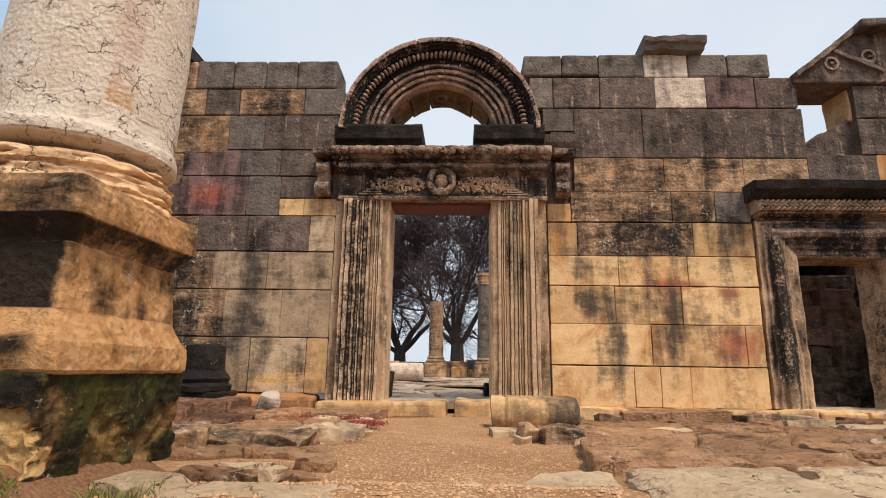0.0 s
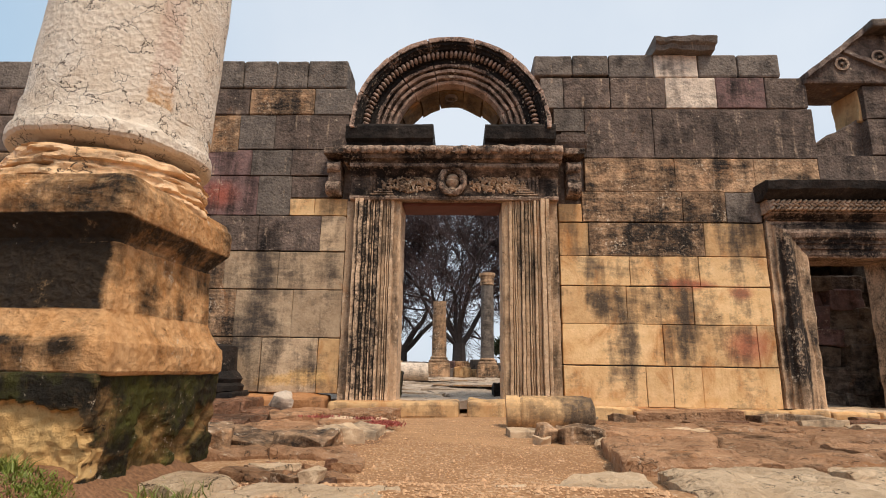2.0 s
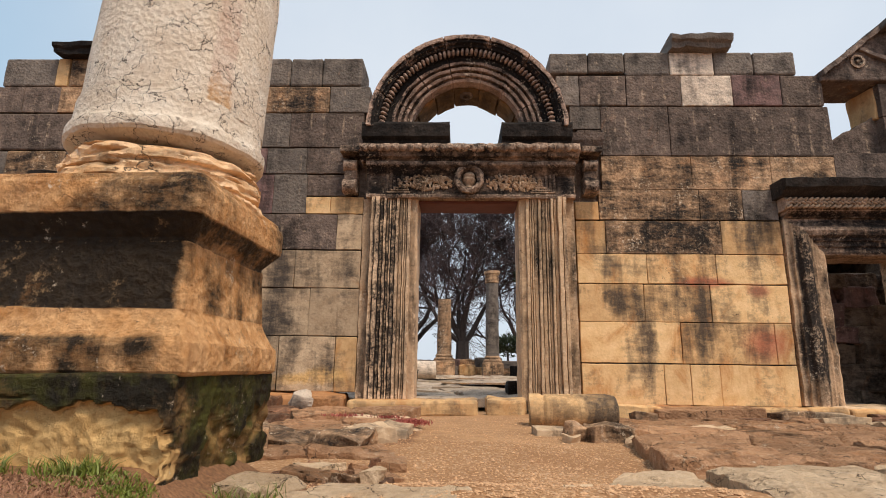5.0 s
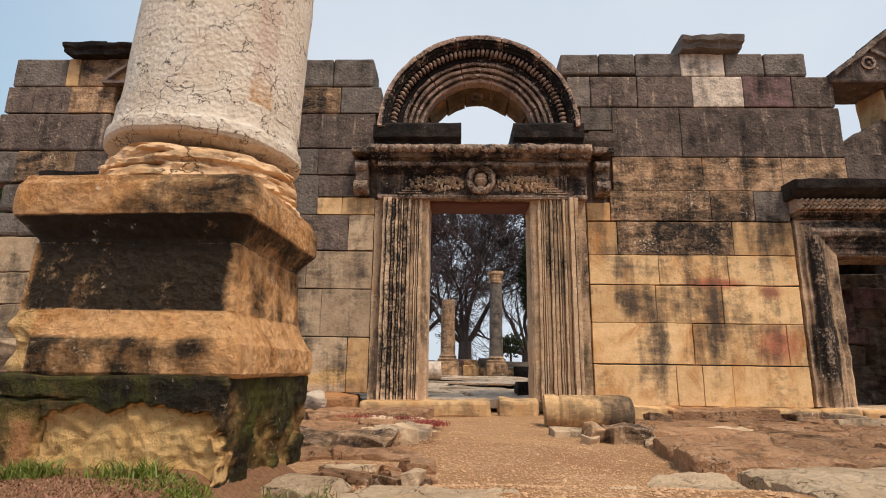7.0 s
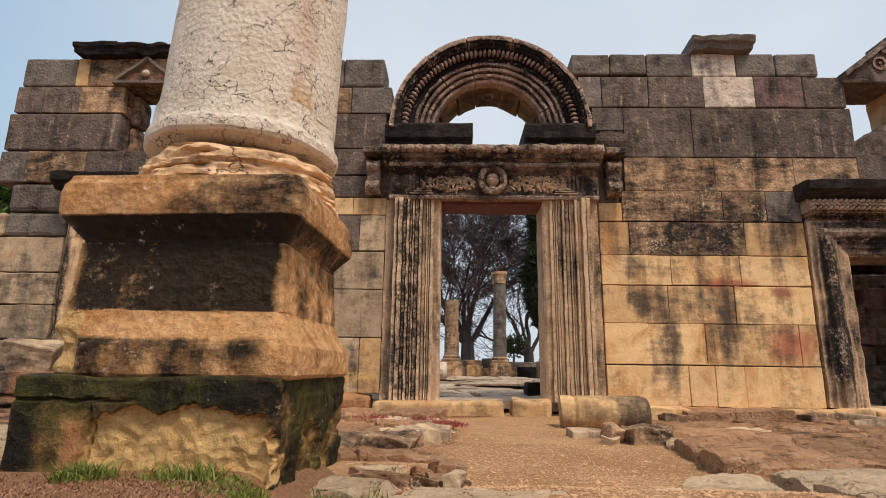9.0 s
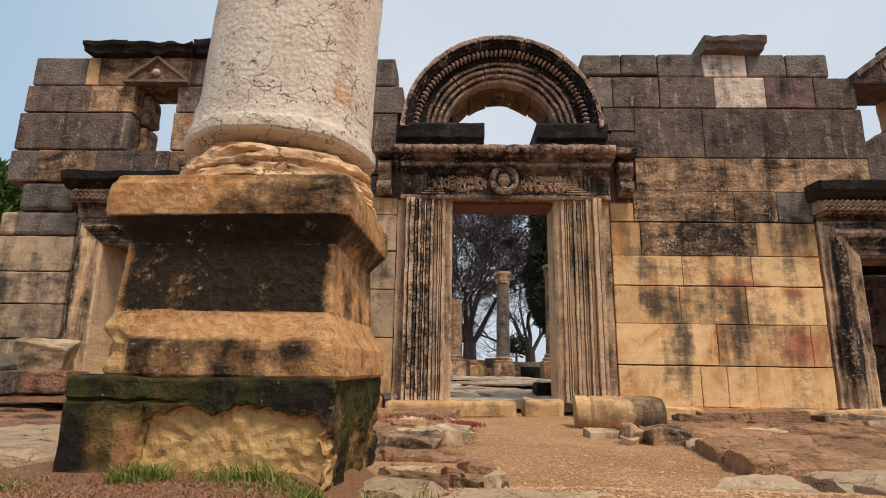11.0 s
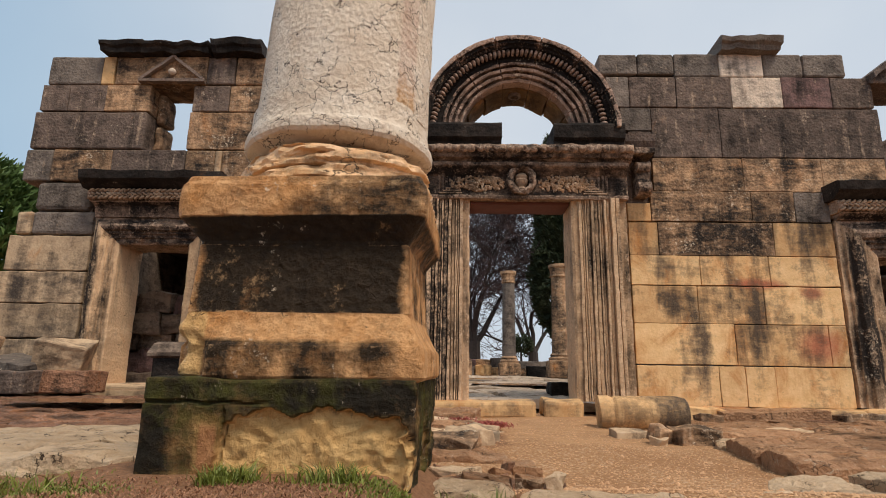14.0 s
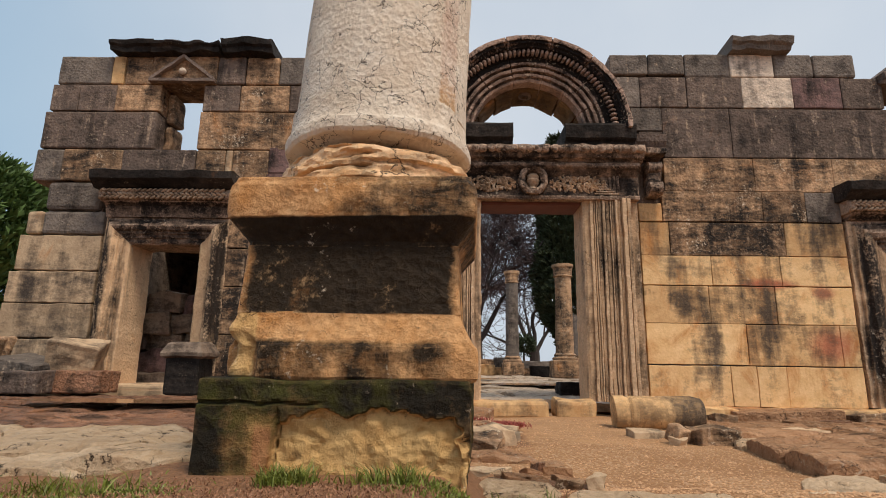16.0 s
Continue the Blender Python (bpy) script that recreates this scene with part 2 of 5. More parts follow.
def ground_material():
    m, t, b = nodes_of("gravel_and_earth")
    p = place(t)
    v = node(t, "ShaderNodeTexVoronoi", Scale=62.0)
    t.links.new(p, v.inputs["Vector"])
    n1, n2 = noise_of(t, p, 1.1, 6), noise_of(t, p, 60.0, 4, 0.7)
    hue = t.nodes.new("ShaderNodeSeparateColor")
    t.links.new(v.outputs["Color"], hue.inputs[0])
    gravel = ramp(t, hue.outputs[0], [(0.0, (0.28, 0.14, 0.06)), (0.45, (0.37, 0.20, 0.09)), (0.8, (0.43, 0.25, 0.125)), (1.0, (0.60, 0.42, 0.27))])
    gravel = mix(t, ramp(t, n1, [(0.42, 0.0), (0.62, 0.65)]), gravel, (0.27, 0.13, 0.055))
    gravel = mix(t, ramp(t, n2, [(0.3, 0.5), (0.5, 0.0)]), gravel, (0.16, 0.09, 0.045))
    mud = t.nodes.new("ShaderNodeAttribute")
    mud.attribute_name = "mud"
    trodden = mix(t, ramp(t, noise_of(t, place(t, 1, 2.2, 1), 2.6, 7, 0.65), [(0.38, 0.0), (0.66, 1.0)]), (0.44, 0.25, 0.12), (0.30, 0.165, 0.08))
    gravel = mix(t, ramp(t, mix(t, 0.4, mud.outputs["Fac"], noise_of(t, p, 3.2, 7, 0.7)), [(0.38, 0.0), (0.58, 0.85)]), gravel, trodden)
    earth = mix(t, ramp(t, n2, [(0.35, 0.0), (0.65, 1.0)]), (0.13, 0.062, 0.03), (0.27, 0.135, 0.065))
    att = t.nodes.new("ShaderNodeAttribute")
    att.attribute_name = "earth"
    edge = mix(t, 0.35, att.outputs["Fac"], noise_of(t, p, 5.0, 6, 0.7))
    col = mix(t, ramp(t, edge, [(0.38, 0.0), (0.5, 1.0)]), gravel, earth)
    t.links.new(col, b.inputs["Base Color"])
    b.inputs["Roughness"].default_value = 0.8
    b.inputs["Specular IOR Level"].default_value = 0.3
    bp = node(t, "ShaderNodeBump", Strength=0.9, Distance=0.012)
    t.links.new(mix(t, 0.4, v.outputs["Distance"], n2), bp.inputs["Height"])
    t.links.new(bp.outputs[0], b.inputs["Normal"])
    return m


def plain(name, a, c, rough=0.8, scale=12.0, bump=0.3):
    m, t, b = nodes_of(name)
    n = noise_of(t, place(t), scale, 6)
    info = t.nodes.new("ShaderNodeNewGeometry")
    col = mix(t, ramp(t, n, [(0.3, 0.0), (0.7, 1.0)]), a, c)
    col = mix(t, ramp(t, info.outputs["Random Per Island"], [(0.0, 0.0), (1.0, 0.45)]), col, tuple(min(1, x * 1.9) for x in c))
    t.links.new(col, b.inputs["Base Color"])
    b.inputs["Roughness"].default_value = rough
    bp = node(t, "ShaderNodeBump", Strength=bump, Distance=0.02)
    t.links.new(n, bp.inputs["Height"])
    t.links.new(bp.outputs[0], b.inputs["Normal"])
    return m


M_GROUND = ground_material()
M_BARK = plain("grey_brown_bark", (0.025, 0.019, 0.017), (0.05, 0.038, 0.033), 0.9, 9.0)
M_TWIG = plain("purplish_brown_twigs", (0.05, 0.035, 0.038), (0.085, 0.06, 0.06), 0.9, 3.0)
M_CYPRESS = plain("dark_cypress_foliage", (0.016, 0.024, 0.010), (0.034, 0.048, 0.018), 0.7, 2.0)
M_PINE = plain("green_pine_foliage", (0.04, 0.075, 0.018), (0.08, 0.13, 0.03), 0.6, 2.0)
M_GRASS = plain("fresh_green_grass", (0.095, 0.12, 0.014), (0.14, 0.16, 0.022), 0.5, 8.0)
M_STRAW = plain("dry_brown_grass", (0.19, 0.088, 0.045), (0.29, 0.15, 0.085), 0.8, 8.0)
M_PEBBLE = plain("ochre_pebbles", (0.38, 0.21, 0.10), (0.47, 0.285, 0.155), 0.8, 8.0)
M_SLAB_DARK = stone("wet_dark_paving_stone", (0.36, 0.185, 0.11), (0.22, 0.11, 0.065), (0.04, 0.026, 0.018), 0.42, 0.25, 0.1, 0.3, rough=0.42, bump=1.5, cracks=0.6, fleck=1.0, grain=40, crack_scale=6.5, coarse=0.35, bedding=0.0)
M_REDWEED = plain("red_creeper_leaves", (0.20, 0.035, 0.03), (0.32, 0.075, 0.05), 0.6, 8.0)
M_BEAM = plain("rust_red_board", (0.07, 0.02, 0.013), (0.12, 0.036, 0.022), 0.8, 6.0)
M_MUD = plain("muddy_water", (0.17, 0.085, 0.04), (0.22, 0.115, 0.055), 0.12, 2.0, 0.02)
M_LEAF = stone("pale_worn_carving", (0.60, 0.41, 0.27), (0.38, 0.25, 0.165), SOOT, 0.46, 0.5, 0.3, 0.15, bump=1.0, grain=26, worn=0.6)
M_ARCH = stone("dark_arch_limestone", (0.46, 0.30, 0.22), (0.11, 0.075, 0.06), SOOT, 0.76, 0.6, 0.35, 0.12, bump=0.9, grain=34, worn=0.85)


# ---- building helpers ----
def tag_parent(ob, parent):
    if parent:
        ob.parent = parent
    return ob


def part(name, me, material, parent=None, label="", loc=None, rot=None):
    """One mesh object, under a thing where one is given."""
    if isinstance(me, bmesh.types.BMesh):
        bm, me = me, bpy.data.meshes.new(name)
        bm.to_mesh(me)
        bm.free()
    mats = material if isinstance(material, (list, tuple)) else [material]
    if not me.materials:
        for m in mats:
            me.materials.append(m)
    ob = new(name, me)
    if loc:
        ob.location = loc
    if rot:
        ob.rotation_euler = [radians(a) for a in rot]
    tag_parent(ob, parent)
    if label:
        ob["label"] = label
    return ob


def empty(name, label, category, group="", kind="", loc=(0, 0, 0), rot=0.0):
    e = new(name)
    e.location = loc
    e.rotation_euler = (0, 0, radians(rot))
    return tagged(e, label, category, group, kind)


def mesh_of(name, verts, faces, smooth=False, mats=None, crisp=28):
    me = bpy.data.meshes.new(name)
    me.from_pydata([tuple(v) for v in verts], [], faces)
    if mats is not None:
        me.polygons.foreach_set("material_index", mats)
    if smooth:
        me.polygons.foreach_set("use_smooth", [True] * len(me.polygons))
    me.validate()
    me.update()
    if smooth and crisp:
        me.set_sharp_from_angle(angle=radians(crisp))
    return me


def wobble(v, freq, amp, seed):
    return Vector(v) + noise.noise_vector(Vector(v) * freq + Vector((seed * 3.17, seed * 1.31, seed * 7.9))) * amp


def rock(sx, sy, sz, nx=4, ny=1, nz=2, r=0.02, amp=0.008, freq=3.0, seed=0.0, low=0.0, shape=None, paint=None, smooth=True):
    """A worn stone block round its own centre: rounded edges, uneven faces. low: slow warp of the whole; shape(v): a further warp; paint(centre): material index."""
    def line(s, n):
        h = s / 2
        e = min(r, s * 0.3)
        return [-h] + [-h + e + (s - 2 * e) * i / n for i in range(n + 1)] + [h], e
    (X, ex), (Y, ey), (Z, ez) = line(sx, nx), line(sy, ny), line(sz, nz)
    idx, verts, faces = {}, [], []

    def at(i, j, k):
        if (i, j, k) not in idx:
            p = Vector((X[i], Y[j], Z[k]))
            q = Vector((max(-sx / 2 + ex, min(sx / 2 - ex, p.x)), max(-sy / 2 + ey, min(sy / 2 - ey, p.y)), max(-sz / 2 + ez, min(sz / 2 - ez, p.z))))
            d = p - q
            if d.length > 1e-6:
                p = q + Vector((math.copysign(ex, d.x) if d.x else 0, math.copysign(ey, d.y) if d.y else 0, math.copysign(ez, d.z) if d.z else 0)) / math.sqrt((d.x != 0) + (d.y != 0) + (d.z != 0))
            p = wobble(p, freq, amp, seed)
            if low:
                p = wobble(p, 0.9 / max(sx, sy, sz), low, seed + 5)
            if shape:
                p = shape(p)
            idx[(i, j, k)] = len(verts)
            verts.append(p)
        return idx[(i, j, k)]
    a, b, c = len(X) - 1, len(Y) - 1, len(Z) - 1
    for i in range(a):
        for k in range(c):
            faces.append((at(i, 0, k), at(i + 1, 0, k), at(i + 1, 0, k + 1), at(i, 0, k + 1)))
            faces.append((at(i, b, k), at(i, b, k + 1), at(i + 1, b, k + 1), at(i + 1, b, k)))
        for j in range(b):
            faces.append((at(i, j, 0), at(i, j + 1, 0), at(i + 1, j + 1, 0), at(i + 1, j, 0)))
            faces.append((at(i, j, c), at(i + 1, j, c), at(i + 1, j + 1, c), at(i, j + 1, c)))
    for j in range(b):
        for k in range(c):
            faces.append((at(0, j, k), at(0, j, k + 1), at(0, j + 1, k + 1), at(0, j + 1, k)))
            faces.append((at(a, j, k), at(a, j + 1, k), at(a, j + 1, k + 1), at(a, j, k + 1)))
    mats = None
    if paint:
        mats = [paint(sum((verts[i] for i in f), Vector()) / 4) for f in faces]
    return mesh_of("stone", verts, faces, smooth, mats, 14)


def sweep(profile, frames, closed=False, amp=0.0, freq=6.0, seed=0.0, smooth=False, cap=True):
    """A profile of (u, v) carried along frames of (origin, u axis, v axis)."""
    verts, faces, n = [], [], len(profile)
    for o, U, V in frames:
        for u, v in profile:
            p = Vector(o) + Vector(U) * u + Vector(V) * v
            verts.append(wobble(p, freq, amp, seed) if amp else p)
    k = len(frames)
    for a in range(k if closed else k - 1):
        b = (a + 1) % k
        for i in range(n):
            j = (i + 1) % n
            faces.append((a * n + i, a * n + j, b * n + j, b * n + i))
    if cap and not closed:
        faces.append(tuple(range(n))[::-1])
        faces.append(tuple((k - 1) * n + i for i in range(n)))
    me = mesh_of("moulding", verts, faces, smooth)
    bm = bmesh.new()
    bm.from_mesh(me)
    bmesh.ops.recalc_face_normals(bm, faces=bm.faces)
    bm.to_mesh(me)
    bm.free()
    return me


def bar(profile, a, b, U, V, step=0.12, **kw):
    """The profile carried straight from a to b."""
    a, b = Vector(a), Vector(b)
    n = max(1, round((b - a).length / step))
    return sweep(profile, [(a.lerp(b, i / n), U, V) for i in range(n + 1)], **kw)


def lathe(rings, n=64, amp=0.0, freq=4.0, seed=0.0, shape=None, smooth=True):
    """A round solid from (radius, z) rings, closed at both ends."""
    verts, faces = [], []
    for r, z in rings:
        for i in range(n):
            a = 2 * math.pi * i / n
            p = Vector((r * math.cos(a), r * math.sin(a), z))
            p = wobble(p, freq, amp, seed) if amp else p
            verts.append(shape(p) if shape else p)
    for k in range(len(rings) - 1):
        for i in range(n):
            j = (i + 1) % n
            faces.append((k * n + i, k * n + j, (k + 1) * n + j, (k + 1) * n + i))
    faces.append(tuple(range(n))[::-1])
    faces.append(tuple((len(rings) - 1) * n + i for i in range(n)))
    return mesh_of("round", verts, faces, smooth)


def weather(me, fn):
    """Writes the attribute weather: crust, red bloom, fresh ochre."""
    a = me.attributes.new("weather", "FLOAT_COLOR", "POINT")
    vals = []
    for v in me.vertices:
        vals += [*fn(v.co), 1.0]
    a.data.foreach_set("color", vals)
    return me


def smoothstep(a, b, x):
    t = max(0.0, min(1.0, (x - a) / (b - a)))
    return t * t * (3 - 2 * t)


# ---- ground ----
def ground_height(x, y):
    z = -0.2 + 0.03 * noise.noise(Vector((x * 0.9, y * 0.9, 0))) + 0.008 * noise.noise(Vector((x * 5, y * 5, 3)))
    mound = (0.26 - 0.05 * smoothstep(-2.05, -2.4, x)) * smoothstep(-0.80, -1.2, x) * smoothstep(-4.75, -5.35, y)
    near = 0.15 * smoothstep(-4.7, -5.6, y)
    west = 0.10 * smoothstep(-2.3, -2.9, x) * smoothstep(-0.1, -0.5, y)
    z += max(mound, near, west) - 0.03 * smoothstep(0.2, 0.9, x) * smoothstep(-4.6, -3.8, y) * smoothstep(-0.8, -1.4, y)
    z -= 0.04 * smoothstep(-0.3, 0.3, y) * smoothstep(16, 14, y)
    z += 0.9 * smoothstep(15, 22, y)
    return z


def build_ground():
    def axis(a, b, step, far):
        mid = list(np.arange(a, b + 1e-6, step))
        out = [far * k for k in (0.002, 0.005, 0.012, 0.03, 0.08, 0.3, 1.0)]
        return [a - o for o in out[::-1]] + mid + [b + o for o in out]
    xs, ys = axis(-8, 8, 0.09, 1500), axis(-8.5, 1.4, 0.075, 1500)
    ys = sorted(set(ys) | {6.0, 9.0, 13.0, 15.0, 16.5, 18.0, 20.0, 22.0})
    verts = [(x, y, ground_height(x, y)) for y in ys for x in xs]
    w = len(xs)
    faces = [(j * w + i, j * w + i + 1, (j + 1) * w + i + 1, (j + 1) * w + i) for j in range(len(ys) - 1) for i in range(w - 1)]
    me = mesh_of("ground", verts, faces, True, crisp=0)
    att = me.attributes.new("earth", "FLOAT", "POINT")
    vals = []
    for x, y, z in verts:
        e = smoothstep(-0.35, -0.85, x) * smoothstep(-4.4, -5.1, y)
        e = max(e, smoothstep(-1.6, -2.2, x), 0.85 * smoothstep(1.2, 1.9, x), smoothstep(1.0, 3.0, y))
        e = max(e, 0.8 * smoothstep(-0.3, -0.7, x) * smoothstep(-3.6, -3.0, y) * smoothstep(-1.2, -1.8, y))
        vals.append(e)
    att.data.foreach_set("value", vals)
    att = me.attributes.new("mud", "FLOAT", "POINT")
    att.data.foreach_set("value", [smoothstep(-3.6, -2.2, y) * smoothstep(1.6, 0.9, x) for x, y, z in verts])
    tagged(part("ground", me, M_GROUND), "ochre gravel path with brown earth beside paving stones", "ground", kind="structure")


build_ground()


# ---- south facade ----
facade = empty("wall_south", "ruined ashlar facade of weathered limestone, dark above and cream below", "wall", kind="structure")
WALL = 0.65
core = []
count = [0]


def blockstone(x0, x1, z0, z1, code, front=0.0, depth=WALL, r=0.007, name="stone_block", amp=0.006):
    count[0] += 1
    s = count[0]
    rnd = random.Random(s)
    f = front - rnd.uniform(0, 0.011)
    g = 0.004
    me = rock(x1 - x0 - 2 * g, depth, z1 - z0 - 2 * g, max(2, round((x1 - x0) / 0.09)), 2, max(2, round((z1 - z0) / 0.09)), r * rnd.uniform(0.7, 1.4), amp, 5.0, s, low=0.006)
    cx, cz = (x0 + x1) / 2, (z0 + z1) / 2
    weather(me, lambda p: stains_at(p.x + cx, p.z + cz))
    return part(name, me, M[code], facade, loc=(cx, f + depth / 2, cz))


def course(z0, z1, xs, codes, **kw):
    for a, b, c in zip(xs, xs[1:], codes):
        if c != ".":
            blockstone(a, b, z0, z1, c, **kw)
            core.append((a + 0.012, b - 0.012, z0 - 0.004, z1 - 0.03))


# stains with a shape of their own, and one broad darker area
STAINS = []


def stain(x, z, rx, rz, crust=0.0, red=0.0, ochre=0.0):
    STAINS.append((x, z, rx, rz, crust, red, ochre))


def stains_at(x, z):
    c = [0.0, 0.0, 0.0]
    for sx, sz, rx, rz, *w in STAINS:
        k = 0.72 * math.exp(-((x - sx) / rx / 1.25) ** 2 - ((z - sz) / rz / 1.25) ** 2)
        for i in range(3):
            c[i] += w[i] * k * (1.6 if i else 1.0)
    return c


stain(2.35, 0.80, 0.18, 0.26, 0.75)
stain(3.15, 1.28, 0.36, 0.20, 0.75)
stain(2.05, 1.35, 0.20, 0.20, 0.65)
stain(2.12, 1.82, 0.26, 0.13, 0.6)
stain(4.10, 2.30, 0.25, 0.22, 0.6)
stain(4.02, 1.86, 0.20, 0.12, 0.5)
stain(2.90, 2.30, 0.60, 0.20, 0.4)
stain(3.10, 0.80, 0.22, 0.18, 0.45)
stain(1.75, 0.80, 0.25, 0.25, -0.5)
stain(4.08, 0.78, 0.32, 0.25, 0.22, 0.62)
# broad area, slightly darker and redder towards the east doorway
stain(4.1, 1.0, 0.8, 0.9, 0.18, 0.06)
stain(-6.9, 1.5, 0.5, 0.3, 0.5)
stain(-7.3, 0.5, 0.3, 0.4, 0.3)
stain(-6.6, 0.9, 0.3, 0.2, 0.35)
stain(3.28, 1.62, 0.36, 0.06, 0.0, 0.95)
stain(4.05, 1.50, 0.14, 0.09, 0.0, 0.75)
stain(2.45, 0.30, 0.10, 0.25, 0.45)
stain(-2.72, 1.70, 0.13, 0.50, 0.75)
stain(-2.75, 1.00, 0.22, 0.15, 0.75)
stain(-2.95, 0.66, 0.22, 0.15, 0.7)
stain(-2.38, 0.66, 0.12, 0.14, 0.6)
stain(-1.70, 1.75, 0.10, 0.30, 0.5)
stain(-2.40, 1.80, 0.06, 0.30, 0.4)
stain(-1.95, 0.28, 0.40, 0.16, 0.0, 0.1, 0.55)
stain(2.1, 0.02, 0.5, 0.12, 0.0, 0.0, 0.42)
stain(3.7, 0.05, 0.6, 0.14, 0.0, 0.0, 0.40)
stain(1.62, 1.6, 0.08, 0.9, 0.0, 0.05, 0.40)
stain(3.0, 1.06, 0.8, 0.05, 0.0, 0.0, 0.38)
stain(-2.6, 0.2, 0.3, 0.10, 0.0, 0.05, 0.40)
stain(-4.0, 0.9, 0.5, 1.0, 0.35)
stain(-3.5, 2.9, 0.35, 0.25, 0.0, 0.6)


# between the main and the east doorway
course(4.86, 5.21, [1.24, 1.83, 2.39], "gg", r=0.02)
course(4.82, 5.22, [2.39, 3.08, 3.75, 4.35, 4.99], "gwgg", r=0.028)
course(4.31, 4.82, [1.33, 1.68, 2.39, 3.22, 3.99, 4.72, 5.34], "gddwrd", r=0.014)
course(3.51, 4.30, [1.98, 3.00, 5.38], "dd")
course(3.93, 4.30, [1.52, 1.98], "g")
course(3.51, 3.92, [1.62, 1.98], "d")
course(2.98, 3.50, [1.95, 3.27, 4.42, 5.35], "mmm")
course(2.85, 2.98, [4.46, 5.35], "d")
course(2.80, 3.06, [-6.40, -4.50], "d")
course(2.52, 2.98, [1.89, 3.34, 3.96, 4.46], "mmg")
course(2.52, 2.80, [1.55, 1.89], "t")
course(2.80, 3.62, [1.50, 1.96], "d", front=0.06)
course(2.80, 3.62, [-1.83, -1.48], "d", front=0.06)
course(2.02, 2.51, [1.55, 1.97, 3.61, 4.46], "tmt")
course(1.59, 2.02, [1.55, 2.53, 3.50, 4.46], "ctc")
course(1.05, 1.58, [1.55, 2.46, 3.38, 4.46], "ttc")
course(0.49, 1.05, [1.55, 2.93, 4.21, 4.46], "ctc")
course(-0.06, 0.48, [1.55, 2.67, 3.02, 3.42, 4.46], "cccc")
# over and beyond the east doorway
course(3.16, 3.56, [5.35, 6.35, 7.50], "dt")
course(2.85, 3.16, [5.35, 7.50], "d")
course(3.57, 4.14, [6.16, 6.75, 7.50], "dd")
course(4.15, 4.68, [6.16, 7.50], "d")
course(2.02, 2.97, [6.85, 7.60], "m")
course(0.98, 2.01, [6.85, 7.60], "t")
course(-0.06, 0.97, [6.85, 7.60], "c")
# between the main and the west doorway
course(4.65, 5.13, [-7.38, -6.53, -6.33, -5.90], "gtm", r=0.02)
course(4.65, 5.13, [-4.87, -4.42, -3.89, -3.31, -2.79, -2.29, -1.66], "dmgggg", r=0.028)
course(4.20, 4.64, [-7.42, -6.99, -6.41, -5.71], "ddm")
course(4.20, 4.64, [-5.04, -4.47, -3.70, -3.17, -2.15, -1.53], "dmdmg", r=0.016)
course(3.58, 4.19, [-7.48, -5.72], "d", r=0.028)
course(3.58, 4.19, [-5.06, -4.63, -3.92, -3.28], "mmm")
course(3.63, 4.19, [-3.28, -2.73, -1.60], "gd")
course(3.06, 3.57, [-7.51, -7.08, -6.17, -5.05, -4.60, -4.49, -3.94], "gmdmkm", r=0.02)
course(3.21, 3.62, [-3.94, -3.05, -2.44, -1.82], "rgd")
course(2.59, 3.20, [-4.50, -3.94, -3.50, -2.91, -2.41], "rrrg")
course(2.86, 3.20, [-2.41, -1.80], "d")
course(2.59, 2.85, [-2.41, -2.04, -1.55], "ct")
course(2.05, 2.58, [-4.50, -3.60, -2.85, -1.93, -1.55], "mddk")
course(1.49, 2.04, [-4.50, -3.30, -2.51, -1.55], "mkk")
course(0.81, 1.48, [-4.50, -3.09, -2.26, -1.55], "mkk")
course(0.05, 0.80, [-4.50, -3.08, -2.66, -1.86, -1.55], "mkkt")
# beyond the west doorway, with a broken edge
course(2.60, 3.05, [-7.24, -6.40], "g", r=0.05)
course(2.23, 2.59, [-7.48, -7.24, -6.30], "kg", r=0.04)
course(1.69, 2.22, [-7.53, -6.30], "k", amp=0.014, r=0.013)
course(1.22, 1.68, [-7.60, -6.30], "k", amp=0.014, r=0.013)
course(0.72, 1.21, [-7.62, -6.30], "k", amp=0.014, r=0.013)
course(-0.10, 0.71, [-7.65, -6.30], "k", amp=0.014, r=0.013)


def facade_core():
    verts, faces = [], []
    for a, b, c, d in core:
        o = len(verts)
        y0, y1 = 0.09, 0.56
        verts += [(a, y0, c), (b, y0, c), (b, y1, c), (a, y1, c), (a, y0, d), (b, y0, d), (b, y1, d), (a, y1, d)]
        faces += [tuple(o + i for i in f) for f in ((0, 3, 2, 1), (4, 5, 6, 7), (0, 1, 5, 4), (1, 2, 6, 5), (2, 3, 7, 6), (3, 0, 4, 7))]
    part("mortar_core", mesh_of("core", verts, faces), M["d"], facade)


facade_core()
# cornice stones left lying on the wall head
for x0, x1, z0, z1, s in ((3.06, 3.98, 5.20, 5.42, 1), (-6.50, -5.87, 5.12, 5.33, 2), (-5.86, -4.79, 5.12, 5.30, 3), (-4.78, -3.98, 5.12, 5.36, 4)):
    prof = [(-0.05, 0.0), (0.14, 0.02), (0.16, 0.09), (0.20, 0.12), (0.21, z1 - z0 - 0.02), (0.17, z1 - z0), (-0.5, z1 - z0 - 0.03), (-0.5, 0.0)]
    me = bar(prof, (x0, 0.0, z0), (x1, 0.0, z0), (0, -1, 0), (0, 0, 1), 0.08, amp=0.05, freq=4.5, seed=s)
    tagged(part("cornice_stone", me, M_BLACK if x0 < 0 else M["g"]), "weathered grey cornice block lying on top of the wall", "stone block", "cornice stones on the wall head")


